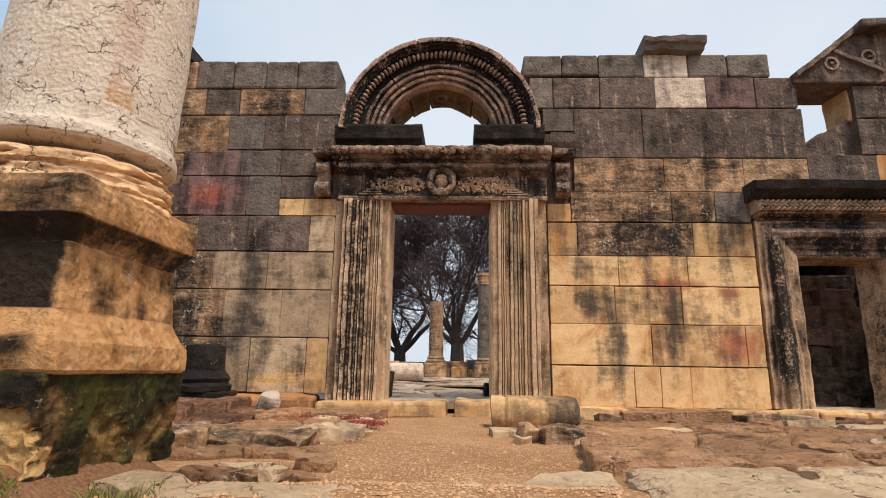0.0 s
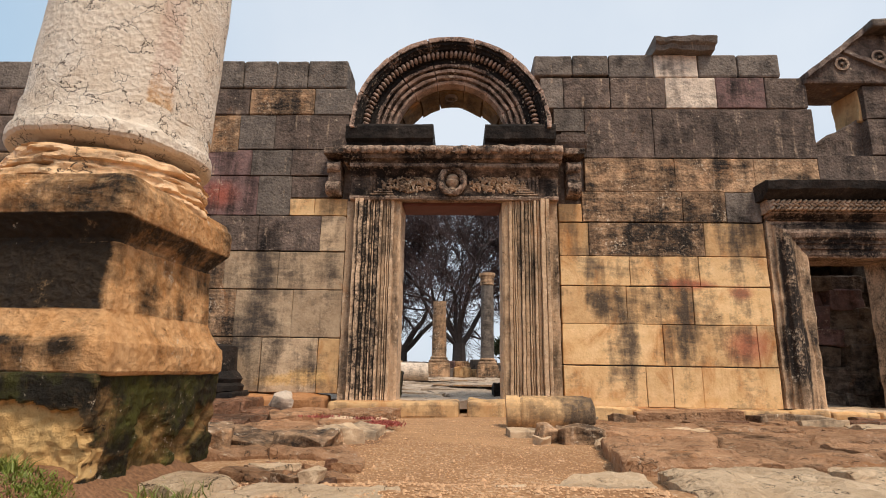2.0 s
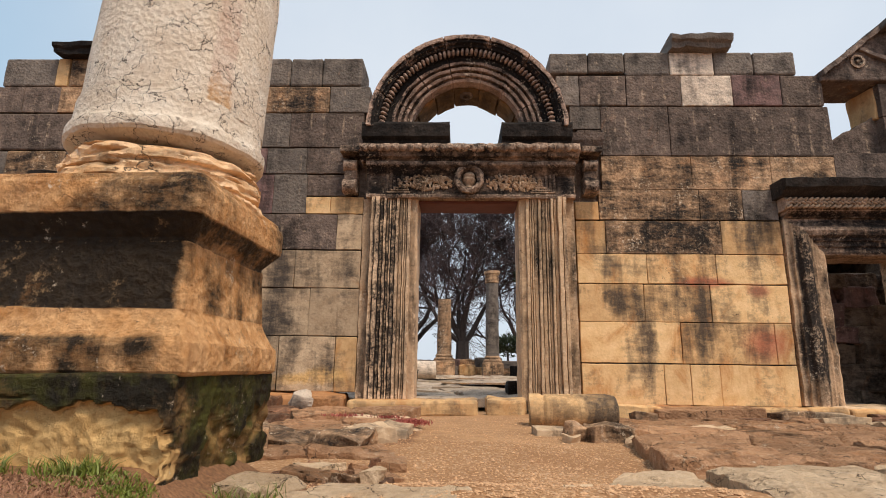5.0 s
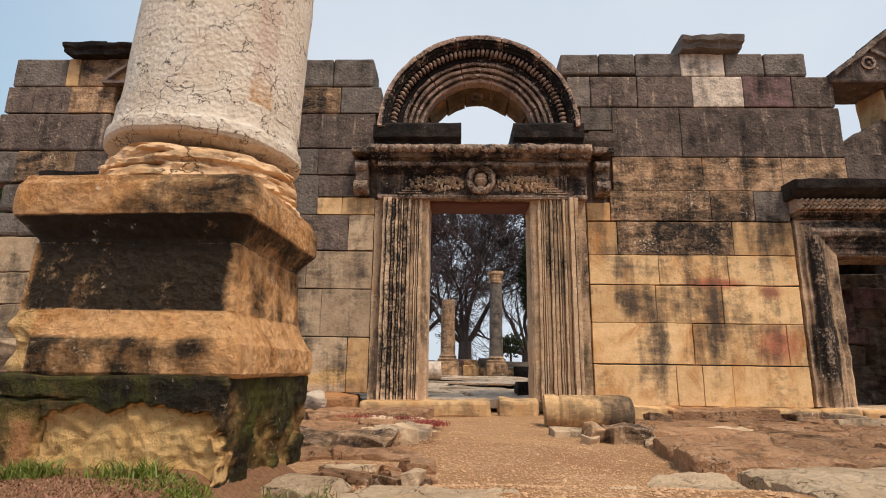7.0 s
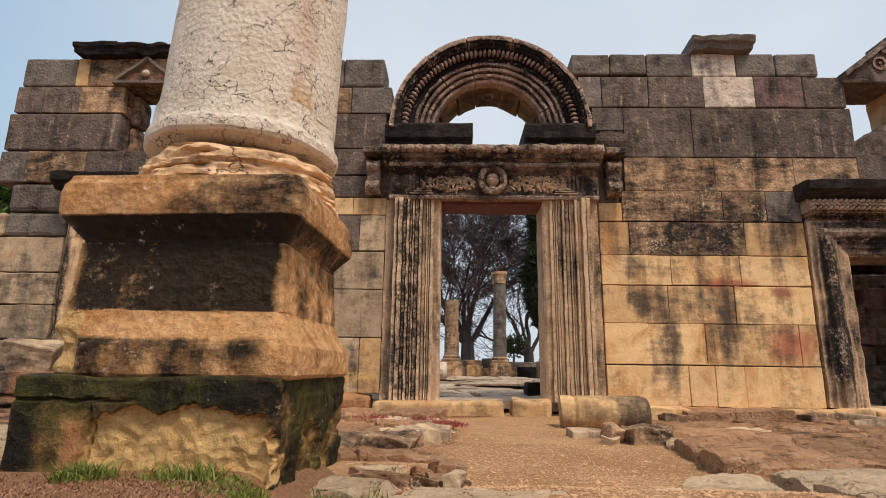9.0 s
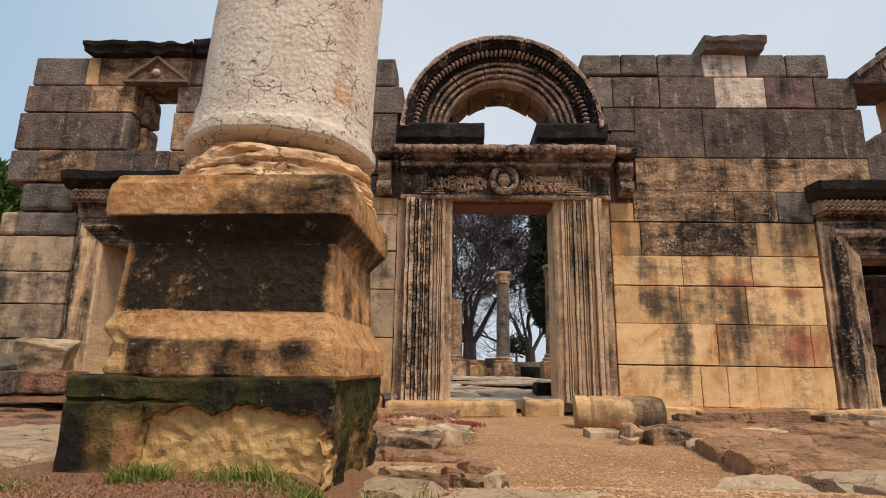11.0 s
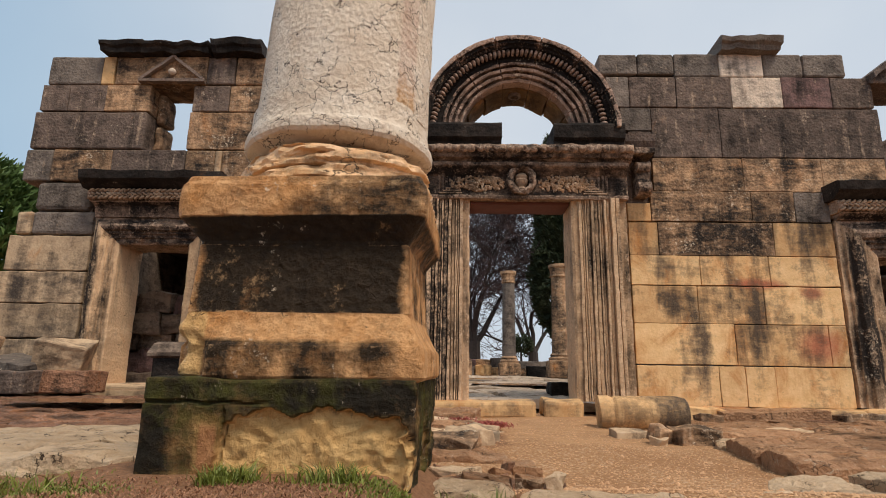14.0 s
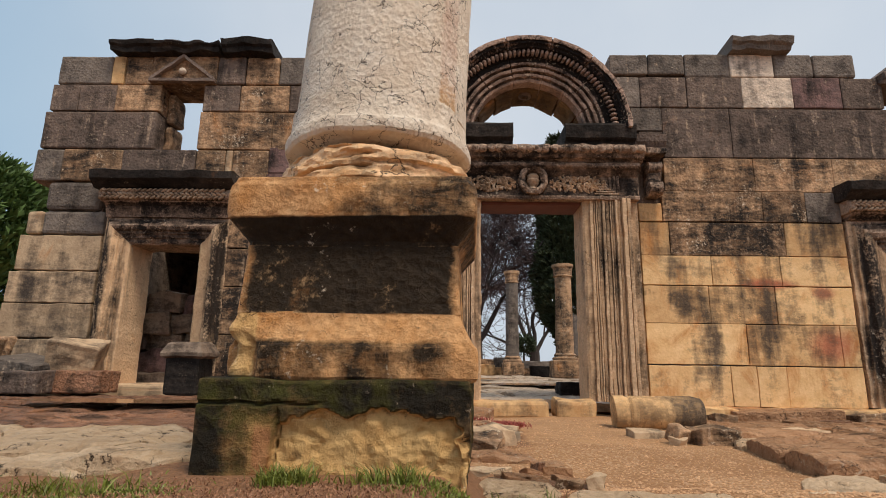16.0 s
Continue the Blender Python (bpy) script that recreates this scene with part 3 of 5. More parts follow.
# ---- main doorway ----
def doorway_thing(name, label):
    return empty(name, label, "doorway", kind="structure")


main_door = doorway_thing("door_1", "tall carved limestone doorway with moulded jambs, open without a door")
JAMB = [(0.0, 0.55), (0.0, -0.02), (0.03, -0.045), (0.085, -0.045)]
for k, (u, v, w) in enumerate([(0.095, 0.07, 0.045), (0.15, 0.06, 0.022), (0.18, 0.075, 0.022), (0.21, 0.06, 0.045), (0.265, 0.10, 0.04), (0.315, 0.075, 0.05), (0.375, 0.095, 0.022), (0.405, 0.08, 0.03), (0.445, 0.125, 0.035), (0.49, 0.10, 0.04), (0.54, 0.16, 0.06), (0.61, 0.15, 0.05)]):
    JAMB += [(u, -v + 0.018), (u + 0.006, -v - 0.008), (u + w, -v - 0.012), (u + w + 0.006, -v + 0.018)]
JAMB += [(0.672, -0.03), (0.80, -0.028), (0.80, 0.55)]
for side, z0, mat in ((1, -0.02, M_JAMB_PALE), (-1, -0.03, M_JAMB)):
    x = 0.725 if side > 0 else -0.745
    me = bar([(u, v) for u, v in JAMB], (x, 0, z0), (x, 0, 2.81), (side, 0, 0), (0, 1, 0), 0.09, amp=0.012, freq=7.0, seed=side + 3)
    weather(me, lambda p: (0.75 * smoothstep(0.28, 0.36, abs(p.x) - 0.74) * smoothstep(0.68, 0.6, abs(p.x) - 0.74) - 0.15 if p.x < 0 else 0.3 * smoothstep(0.15, 0.25, p.x - 0.72) * smoothstep(0.55, 0.45, p.x - 0.72) * smoothstep(0.3, 1.6, p.z) - 0.05, 0.0, 0.30 * smoothstep(0.66, 0.70, abs(p.x) - 0.72)))
    part("jamb", me, mat, main_door, "streaked limestone door jamb with vertical mouldings")

part("lintel_beam", rock(1.45, 0.5, 0.05, 10, 3, 1, 0.008, 0.006, 6, 3), M_BEAM, main_door, "rust-red board under the lintel", loc=(-0.01, 0.26, 2.775))
LINTEL = [(0.6, 0.0), (-0.14, 0.0), (-0.15, 0.03), (-0.145, 0.055), (-0.12, 0.06), (-0.115, 0.34), (-0.14, 0.37), (-0.20, 0.43), (-0.235, 0.45), (-0.25, 0.47), (-0.25, 0.51), (-0.22, 0.533), (0.6, 0.533)]
part("lintel", bar(LINTEL, (-1.50, 0, 2.80), (1.53, 0, 2.80), (0, 1, 0), (0, 0, 1), 0.08, amp=0.014, freq=7, seed=9), M_CARVED, main_door, "dark carved stone lintel")
CORNICE = [(0.6, 0.0), (-0.22, 0.0), (-0.25, 0.03), (-0.30, 0.04), (-0.33, 0.09), (-0.36, 0.12), (-0.36, 0.215), (-0.30, 0.225), (0.6, 0.225)]
part("cornice", bar(CORNICE, (-1.585, 0, 3.335), (1.575, 0, 3.335), (0, 1, 0), (0, 0, 1), 0.06, amp=0.018, freq=9, seed=4), M_CARVED, main_door, "dark weathered stone cornice")


def lump(rx, ry, rz, seed, amp=0.02, freq=9.0, n=10):
    bm = bmesh.new()
    bmesh.ops.create_icosphere(bm, subdivisions=2, radius=1)
    for v in bm.verts:
        v.co = wobble(Vector((v.co.x * rx, v.co.y * ry, v.co.z * rz)), freq, amp, seed)
    me = bpy.data.meshes.new("lump")
    bm.to_mesh(me)
    bm.free()
    me.polygons.foreach_set("use_smooth", [True] * len(me.polygons))
    return me


# running ornament on the cornice
orn = [lump(0.075, 0.05, 0.06, s, 0.03, 14) for s in range(4)]
for i in range(28):
    part("carved_rosette", orn[i % 4], M_CARVED, main_door, loc=(-1.52 + i * 0.1125, -0.35, 3.49))
# foliage panels of the frieze
leaf_rnd = random.Random(21)
leaf_lumps = [lump(0.036, 0.024, 0.018, s, 0.014, 30) for s in range(5)]
for cx, w in ((-0.64, 0.40), (0.66, 0.42)):
    for i in range(170):
        u, v = leaf_rnd.uniform(-1, 1), leaf_rnd.uniform(-1, 1)
        if u * u + v * v < 1.1:
            part("carved_leaf", leaf_lumps[i % 5], M["m"] if i % 3 else M_LEAF, main_door, loc=(cx + u * w, -0.112 - 0.03 * (1 - u * u) * (1 - v * v), 3.03 + v * 0.115), rot=(0, leaf_rnd.uniform(0, 180), 0))
for cx in (-1.2, 1.23):
    for i in range(4):
        part("frame_moulding", rock(0.035, 0.03, 0.34 - 0.06 * i, 1, 1, 6, 0.01, 0.006, 12, i), M_CARVED, main_door, loc=(cx + (0.055 * i if cx < 0 else -0.055 * i), -0.12, 2.93 + 0.02 * i + (0.34 - 0.06 * i) / 2 - 0.05))
        w = 0.34 - 0.07 * i
        part("frame_moulding", rock(w, 0.035, 0.022, 6, 1, 1, 0.007, 0.005, 12, i + 9), M_LEAF, main_door, loc=(cx + (0.055 * i + w / 2 if cx < 0 else -0.055 * i - w / 2), -0.122, 2.885 + 0.036 * i))
# wreath with an urn inside
wreath = part("wreath", sweep([(0.05 * math.cos(a), 0.055 * math.sin(a)) for a in [k * math.pi / 4 for k in range(8)]],
                              [((0.165 * math.cos(t), 0, 0.185 * math.sin(t)), (math.cos(t), 0, math.sin(t)), (0, -1, 0)) for t in [k * math.pi / 18 for k in range(36)]], closed=True, amp=0.02, freq=22, smooth=True),
              M_CARVED, main_door, "carved stone wreath", loc=(0, -0.17, 3.08))
part("carved_urn", lathe([(0.03, -0.13), (0.07, -0.12), (0.05, -0.09), (0.085, -0.05), (0.10, 0.0), (0.085, 0.03), (0.09, 0.06), (0.06, 0.10), (0.02, 0.11)], 20, 0.006, 12), M_LEAF, main_door, "small carved urn within the wreath", loc=(0, -0.13, 3.07))
# consoles
for cx in (-1.74, 1.76):
    con = part("console", rock(0.2, 0.5, 0.52, 2, 3, 6, 0.03, 0.02, 7, cx), M_CARVED, main_door, "scrolled stone console beside the lintel", loc=(cx, 0.1, 3.12))
    for z, r in ((0.17, 0.085), (-0.15, 0.10)):
        s = part("scroll", lathe([(r * 0.4, -0.11), (r, -0.10), (r * 0.88, -0.02), (r, 0.09), (r * 0.4, 0.10)], 18, 0.01, 9, z), M_CARVED, con, loc=(0, -0.24, z), rot=(0, 90, 0))
    part("console_cap", rock(0.3, 0.62, 0.1, 2, 3, 1, 0.02, 0.012, 7, cx + 3), M_CARVED, main_door, loc=(cx, 0.02, 3.50))

# ---- arch over the main doorway ----
arch = empty("arch", "semicircular carved stone arch of moulded voussoirs above the lintel", "arch", kind="structure")
AX, AZ = -0.04, 3.84
VOUSSOIR = [(0.74, 0.3), (0.74, -0.07), (0.78, -0.09), (0.80, -0.05), (0.83, -0.05), (0.84, -0.105), (0.89, -0.115), (0.90, -0.065), (0.935, -0.065), (0.945, -0.13), (0.995, -0.14), (1.005, -0.085), (1.04, -0.085), (1.05, -0.15),
            (1.10, -0.155), (1.115, -0.12), (1.20, -0.13), (1.21, -0.165), (1.33, -0.175), (1.345, -0.24), (1.38, -0.26), (1.40, -0.30), (1.44, -0.305), (1.45, -0.335), (1.53, -0.34), (1.535, 0.3)]
cuts = [0, 24, 50, 76, 104, 130, 157, 180]


def ray_at(a):
    return Vector((math.cos(radians(a)), 0, math.sin(radians(a))))


VOUSSOIR = [(0.84 + (r - 0.74) * 0.8, v) for r, v in VOUSSOIR]
for i, (a, b) in enumerate(zip(cuts, cuts[1:])):
    a0, b0 = a + 0.35, b - 0.35
    fr = [((AX, 0, AZ), ray_at(a0 + (b0 - a0) * k / 9), (0, 1, 0)) for k in range(10)]
    me = sweep(VOUSSOIR, fr, amp=0.013, freq=8, seed=i)
    weather(me, lambda p: (0.75 * smoothstep(1.16, 1.24, math.hypot(p.x - AX, p.z - AZ)) - 0.42 * smoothstep(1.14, 1.06, math.hypot(p.x - AX, p.z - AZ)), 0.0, 0.0))
    part("voussoir", me, M_ARCH, arch)
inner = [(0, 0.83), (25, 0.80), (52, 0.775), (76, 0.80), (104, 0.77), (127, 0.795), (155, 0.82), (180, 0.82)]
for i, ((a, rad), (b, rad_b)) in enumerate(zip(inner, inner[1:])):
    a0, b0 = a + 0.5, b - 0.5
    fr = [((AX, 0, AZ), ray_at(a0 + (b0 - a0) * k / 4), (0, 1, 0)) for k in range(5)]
    part("soffit_stone", sweep([(rad, 0.62), (rad - 0.01, 0.36), (rad + 0.015, 0.12), (1.0, 0.10), (1.0, 0.62)], fr, amp=0.028, freq=5, seed=i), M_SOFFIT, arch, "brown stained stone lining the arch, darkened for shade")
part("keystone_boss", lathe([(0.11, 0), (0.10, 0.03), (0.06, 0.035), (0.05, 0.01)], 16, 0.004), M["d"], arch, loc=(AX + 0.0, 0.28, AZ + 0.80), rot=(180, 0, 0))
bead = lump(0.056, 0.055, 0.031, 2, 0.008, 12)
for k in range(57):
    a = 2 + k * 176 / 56
    ob = part("bead", bead, M_ARCH, arch, loc=tuple(Vector((AX, -0.195, AZ)) + ray_at(a) * 1.265), rot=(0, -a, 0))
# backing behind the arch, and the imposts
part("backing", sweep([(0.87, -0.03), (0.87, 0.62), (1.468, 0.62), (1.468, -0.31), (1.3, -0.10)], [((AX, 0, AZ), ray_at(k * 6), (0, 1, 0)) for k in range(31)]), M["d"], arch)
for x0, x1, s in ((-1.58, -0.285, 1), (0.47, 1.50, 2)):
    part("impost", bar([(0.6, 0.0), (-0.18, 0.0), (-0.20, 0.06), (-0.27, 0.10), (-0.30, 0.28), (-0.29, 0.31), (0.6, 0.31)], (x0, 0, 3.60), (x1, 0, 3.60), (0, 1, 0), (0, 0, 1), 0.1, amp=0.012, freq=6, seed=s), M_BLACK, arch, "black crusted impost slab")
part("impost", bar([(0.6, 0.0), (-0.05, 0.0), (-0.10, 0.08), (-0.12, 0.18), (0.6, 0.2)], (1.51, 0, 3.64), (1.98, 0, 3.64), (0, 1, 0), (0, 0, 1), 0.1, amp=0.02, freq=6, seed=8), M["d"], arch)


# ---- side doorways ----
SIDE = [(0.0, 0.6), (0.0, -0.01), (0.03, -0.03), (0.10, -0.03), (0.11, -0.055), (0.17, -0.06), (0.18, -0.085), (0.22, -0.09), (0.25, -0.13), (0.31, -0.15), (0.36, -0.13), (0.38, -0.07), (0.43, -0.06), (0.44, -0.02), (0.50, -0.01), (0.50, 0.6)]


def side_doorway(name, x0, x1, z0, z1, jw, mats, label, soot=0.0):
    d = doorway_thing(name, label)
    k = jw / 0.5
    prof = [(u * k, v) for u, v in SIDE]
    out = Vector((0, 1, 0))
    for side, x in ((-1, x0), (1, x1)):
        fr = [((x, 0, z0 + (z1 - z0) * i / 22), (side, 0, 0), out) for i in range(22)] + [((x, 0, z1), (side, 0, 1), out)]
        me = sweep(prof, fr, amp=0.014, freq=6, seed=x)
        weather(me, lambda p: (0.8 * smoothstep(0.20, 0.26, abs(p.x - x)) * smoothstep(0.46, 0.38, abs(p.x - x)) * smoothstep(-0.3, 0.8, p.z) - 0.30 + soot, 0.0, 0.22 - 0.4 * soot))
        part("jamb", me, mats[0], d, "pale streaked door jamb")
    a, b = x0 - jw, x1 + jw
    n = 16
    fr = [((x0, 0, z1), (-1, 0, 1), out)] + [((x0 + (x1 - x0) * i / n, 0, z1), (0, 0, 1), out) for i in range(1, n)] + [((x1, 0, z1), (1, 0, 1), out)]
    part("lintel", sweep(prof, fr, amp=0.014, freq=6, seed=x0), mats[1], d, "dark moulded stone lintel")
    top = jw + 0.002
    part("frieze", bar([(0.6, top), (-0.05, top), (-0.09, 0.56), (-0.16, 0.60), (-0.17, 0.612), (0.6, 0.612)], (a, 0, z1), (b, 0, z1), (0, 1, 0), (0, 0, 1), 0.09, amp=0.008, freq=6, seed=x0 + 2), mats[1], d)
    # laurel band
    part("laurel_bed", bar([(0.6, 0.0), (-0.15, 0.0), (-0.21, 0.05), (-0.22, 0.12), (-0.17, 0.18), (0.6, 0.18)], (a - 0.05, 0, z1 + 0.615), (b + 0.05, 0, z1 + 0.615), (0, 1, 0), (0, 0, 1), 0.09, amp=0.01, freq=8, seed=x1), mats[1], d)
    leaf = [lump(0.05, 0.035, 0.024, s, 0.008, 14) for s in range(2)]
    n = round((b - a) / 0.075)
    for i in range(n):
        for j in range(3):
            part("carved_leaf", leaf[(i + j) % 2], mats[2], d, loc=(a + (i + 0.5 * (j % 2)) * (b - a) / n, -0.21, z1 + 0.655 + 0.052 * j), rot=(0, 32 if j % 2 else -32, 0))
    part("cornice", bar([(0.6, 0.0), (-0.22, 0.0), (-0.30, 0.05), (-0.38, 0.10), (-0.40, 0.21), (-0.33, 0.235), (0.6, 0.235)], (a - 0.12, 0, z1 + 0.80), (b + 0.12, 0, z1 + 0.80), (0, 1, 0), (0, 0, 1), 0.1, amp=0.03, freq=4, seed=x0 + 4), M_BLACK, d, "black crusted projecting cornice")
    part("threshold", rock(x1 - x0 + 0.5, 0.75, 0.2, 8, 4, 1, 0.03, 0.02, 3, x0), M["k"], d, loc=((x0 + x1) / 2, 0.25, z0 - 0.09))
    return d


side_doorway("door_2", 5.03, 6.23, -0.05, 2.02, 0.53, (M_JAMB, M_CARVED, M_LEAF), "limestone side doorway with moulded frame and black cornice", 0.4)
side_doorway("door_3", -5.86, -4.83, 0.10, 2.09, 0.40, (M_JAMB_PALE, M_CARVED, M_LEAF), "narrow limestone side doorway with dark moulded lintel")

# ---- windows ----
win_w = empty("window_1", "small square window opening under a carved gable block", "window", kind="structure")
part("gable_block", rock(1.04, WALL, 0.48, 14, 2, 7, 0.02, 0.008, 6, 31), M["m"], win_w, loc=(-5.385, WALL / 2 - 0.01, 4.89))
for s in (-1, 1):
    part("gable_moulding", bar([(0, 0), (0.07, 0), (0.07, 0.06), (0, 0.05)], (-5.38, -0.02, 5.07), (-5.38 + s * 0.5, -0.02, 4.68), (0, -1, 0), (0, 0, 1), 0.1, amp=0.01, freq=8), M["d"], win_w)
part("gable_sill", bar([(0, 0), (0.09, 0), (0.09, 0.05), (0, 0.06)], (-5.88, -0.02, 4.655), (-4.86, -0.02, 4.655), (0, -1, 0), (0, 0, 1), 0.1, amp=0.01, freq=8), M["d"], win_w)
part("gable_boss", lump(0.065, 0.05, 0.06, 5, 0.012), M["w"], win_w, loc=(-5.39, -0.05, 4.85))
part("reveal_stone", rock(0.13, 0.36, 0.5, 2, 4, 5, 0.06, 0.03, 5, 3), M["m"], win_w, loc=(-5.66, 0.42, 4.36))
part("reveal_stone", rock(0.13, 0.36, 0.42, 2, 4, 5, 0.07, 0.03, 5, 4), M["m"], win_w, loc=(-5.67, 0.42, 3.86))
win_e = empty("window_2", "broken window opening beneath a carved gable stone", "window", kind="structure")


def gable_cut(p):
    # the raking left edge of the gable stone
    top = 0.45 if p.x > -0.02 else 0.45 - (-0.02 - p.x) * 0.76
    return Vector((p.x, p.y, min(p.z, top) if p.z > -0.35 else p.z))


part("gable_block", rock(1.9, 0.75, 0.82, 26, 3, 12, 0.03, 0.012, 6, 33, shape=gable_cut), M["d"], win_e, loc=(6.24, 0.31, 5.1))
part("gable_moulding", bar([(0, 0), (0.10, 0), (0.10, 0.09), (0, 0.08)], (5.30, -0.05, 4.76), (6.22, -0.05, 5.47), (0, -1, 0), (0, 0, 1), 0.08, amp=0.02, freq=8), M["d"], win_e)
part("gable_moulding", bar([(0, 0), (0.06, 0), (0.06, 0.06), (0, 0.06)], (5.9, -0.06, 5.18), (6.6, -0.06, 4.82), (0, -1, 0), (0, 0, 1), 0.08, amp=0.02, freq=8), M["d"], win_e)
part("gable_cap", rock(1.2, 0.95, 0.12, 12, 4, 1, 0.03, 0.02, 5, 35), M["g"], win_e, loc=(6.82, 0.15, 5.55))
part("carved_scroll", lathe([(0.03, 0), (0.10, 0.01), (0.11, 0.03), (0.07, 0.035), (0.06, 0.015), (0.03, 0.02), (0.025, 0.04)], 18, 0.005), M_CARVED, win_e, loc=(5.86, -0.06, 5.0), rot=(90, 0, 0))
part("carved_scroll", lathe([(0.03, 0), (0.10, 0.01), (0.11, 0.03), (0.07, 0.035), (0.06, 0.015), (0.03, 0.02), (0.025, 0.04)], 18, 0.005), M_CARVED, win_e, loc=(6.42, -0.06, 5.12), rot=(90, 0, 0))
part("reveal_stone", rock(0.30, 0.56, 0.52, 4, 5, 5, 0.02, 0.02, 5, 5, low=0.04), M["t"], win_e, loc=(6.28, 0.36, 4.42))


def broken_sill(p):
    return Vector((p.x, p.y, min(p.z, -0.12 + 0.62 * (p.x + 0.40) + 0.05 * noise.noise(p * 7)) if p.z > -0.2 else p.z))


part("reveal_stone", rock(0.86, 0.46, 0.66, 14, 5, 11, 0.02, 0.03, 6, 6, shape=broken_sill), M["d"], win_e, loc=(5.82, 0.38, 3.88))

# ---- footing stones along the wall ----
rnd = random.Random(5)
x = 1.62
while x < 7.2:
    w = rnd.uniform(0.5, 0.85)
    code = "w" if 2.55 < x < 2.8 else rnd.choice("tto")
    tagged(part("footing_stone", rock(w - 0.015, 0.5, 0.22, 6, 4, 2, 0.035, 0.02, 4, x, low=0.03), M[code], loc=(x + w / 2, -0.02 - rnd.uniform(0, 0.06), -0.175)), "worn tan footing stone at the foot of the wall", "stone block", "footing stones")
    x += w
for x0, x1, s in ((-1.60, 0.12, 1), (0.22, 0.75, 2), (-2.25, -1.64, 4), (-3.0, -2.27, 5), (-4.4, -3.02, 6)):
    tagged(part("threshold_stone", rock(x1 - x0, 0.62, 0.24, 8, 5, 2, 0.045, 0.025, 3, s, low=0.05), M["t"] if s < 3 else M["o"], loc=((x0 + x1) / 2, -0.08, -0.12 if s < 3 else -0.08)), "worn ochre threshold slab below the wall", "stone slab", "threshold slabs")

# ---- the porch column on its pedestal ----
column = empty("column", "pale stone column on a tall stained ochre pedestal, standing in grass", "column", loc=(-1.51, -5.385, 0.0), rot=-2.0)


def patch_mask(x, z):
    """How far the plinth's front has broken away, 0 to 1."""
    k = ((x - 0.13) / 0.33) ** 4 + ((z + 0.11) / 0.21) ** 4
    return smoothstep(1.05, 0.85, k + 0.6 * noise.noise(Vector((x * 9, z * 9, 4))) + 0.35 * noise.noise(Vector((x * 27, z * 27, 4))))


def side_mask(y, z):
    return smoothstep(0.02, 0.12, noise.noise(Vector((y * 5, z * 6, 8.3))) + 0.35 * noise.noise(Vector((y * 16, z * 16, 2)))) * smoothstep(0.12, 0.0, z)


def plinth_shape(p):
    q = Vector(p)
    if p.y < -0.44:
        k = patch_mask(p.x, p.z)
        q.y += k * (0.035 + 0.016 * noise.noise(Vector((p.x * 8, p.z * 8, 1))) + 0.012 * noise.noise(Vector((p.x * 20, p.z * 20, 1))) + 0.008 * noise.noise(Vector((p.x * 37, p.z * 37, 1))))
        q.y += 0.014 * smoothstep(0.007, 0.003, abs(p.z - 0.12 - 0.012 * noise.noise(Vector((p.x * 14, 2, 5))))) * smoothstep(0.0, -0.1, p.x)
        q.y += 0.015 * smoothstep(0.008, 0.003, abs(p.x + 0.19 + 0.05 * noise.noise(Vector((p.z * 8, 1, 1))))) * smoothstep(0.12, 0.08, p.z)
    if p.x > 0.44:
        q.x -= side_mask(p.y, p.z) * (0.022 + 0.03 * noise.noise(Vector((p.y * 14, p.z * 14, 1)))) + 0.012 * abs(noise.noise(Vector((p.y * 24, p.z * 24, 6)))) + 0.015 * smoothstep(0.0, -0.18, p.z)
    return q


def plinth_weather(p):
    fresh = patch_mask(p.x, p.z) if p.y < -0.38 else side_mask(p.y, p.z) * 0.28 if p.x > 0.36 else 0.0
    rusty = smoothstep(0.05, 0.02, abs(p.x + 0.23)) * smoothstep(0.1, 0.03, p.z) if p.y < -0.38 else 0.0
    return (0.3 + 0.2 * smoothstep(0.05, 0.15, p.z) - 1.7 * fresh - 1.2 * rusty, 0.5 * rusty, max(fresh * 1.1, 0.42 * rusty))


me = rock(0.93, 0.955, 0.40, 120, 60, 52, 0.012, 0.007, 9, 2, low=0.012, shape=plinth_shape)
part("plinth", weather(me, plinth_weather), M_PLINTH, column, "mossy dark plinth with a broken ochre patch", loc=(-0.02, 0, 0.155))


def square_stack(levels, n=12, amp=0.006, freq=8, seed=0, corner=0.02, shape=None):
    """A square moulded solid from (half width, z) levels."""
    verts, faces = [], []
    ring = []
    for k in range(4):
        for i in range(n):
            t = -1 + 2 * i / n
            ring.append(((t, -1), (1, t), (-t, 1), (-1, -t))[k])
    m = len(ring)
    for h, z in levels:
        for a, b in ring:
            p = Vector((a * h, b * h, z))
            e = h - corner
            if abs(p.x) > e and abs(p.y) > e:
                d = Vector((abs(p.x) - e, abs(p.y) - e)).normalized() * corner
                p.x, p.y = math.copysign(e + d.x, p.x), math.copysign(e + d.y, p.y)
            p = wobble(p, freq, amp, seed)
            verts.append(shape(p) if shape else p)
    for k in range(len(levels) - 1):
        for i in range(m):
            j = (i + 1) % m
            faces.append((k * m + i, k * m + j, (k + 1) * m + j, (k + 1) * m + i))
    faces.append(tuple(range(m))[::-1])
    faces.append(tuple((len(levels) - 1) * m + i for i in range(m)))
    return mesh_of("stack", verts, faces, False)


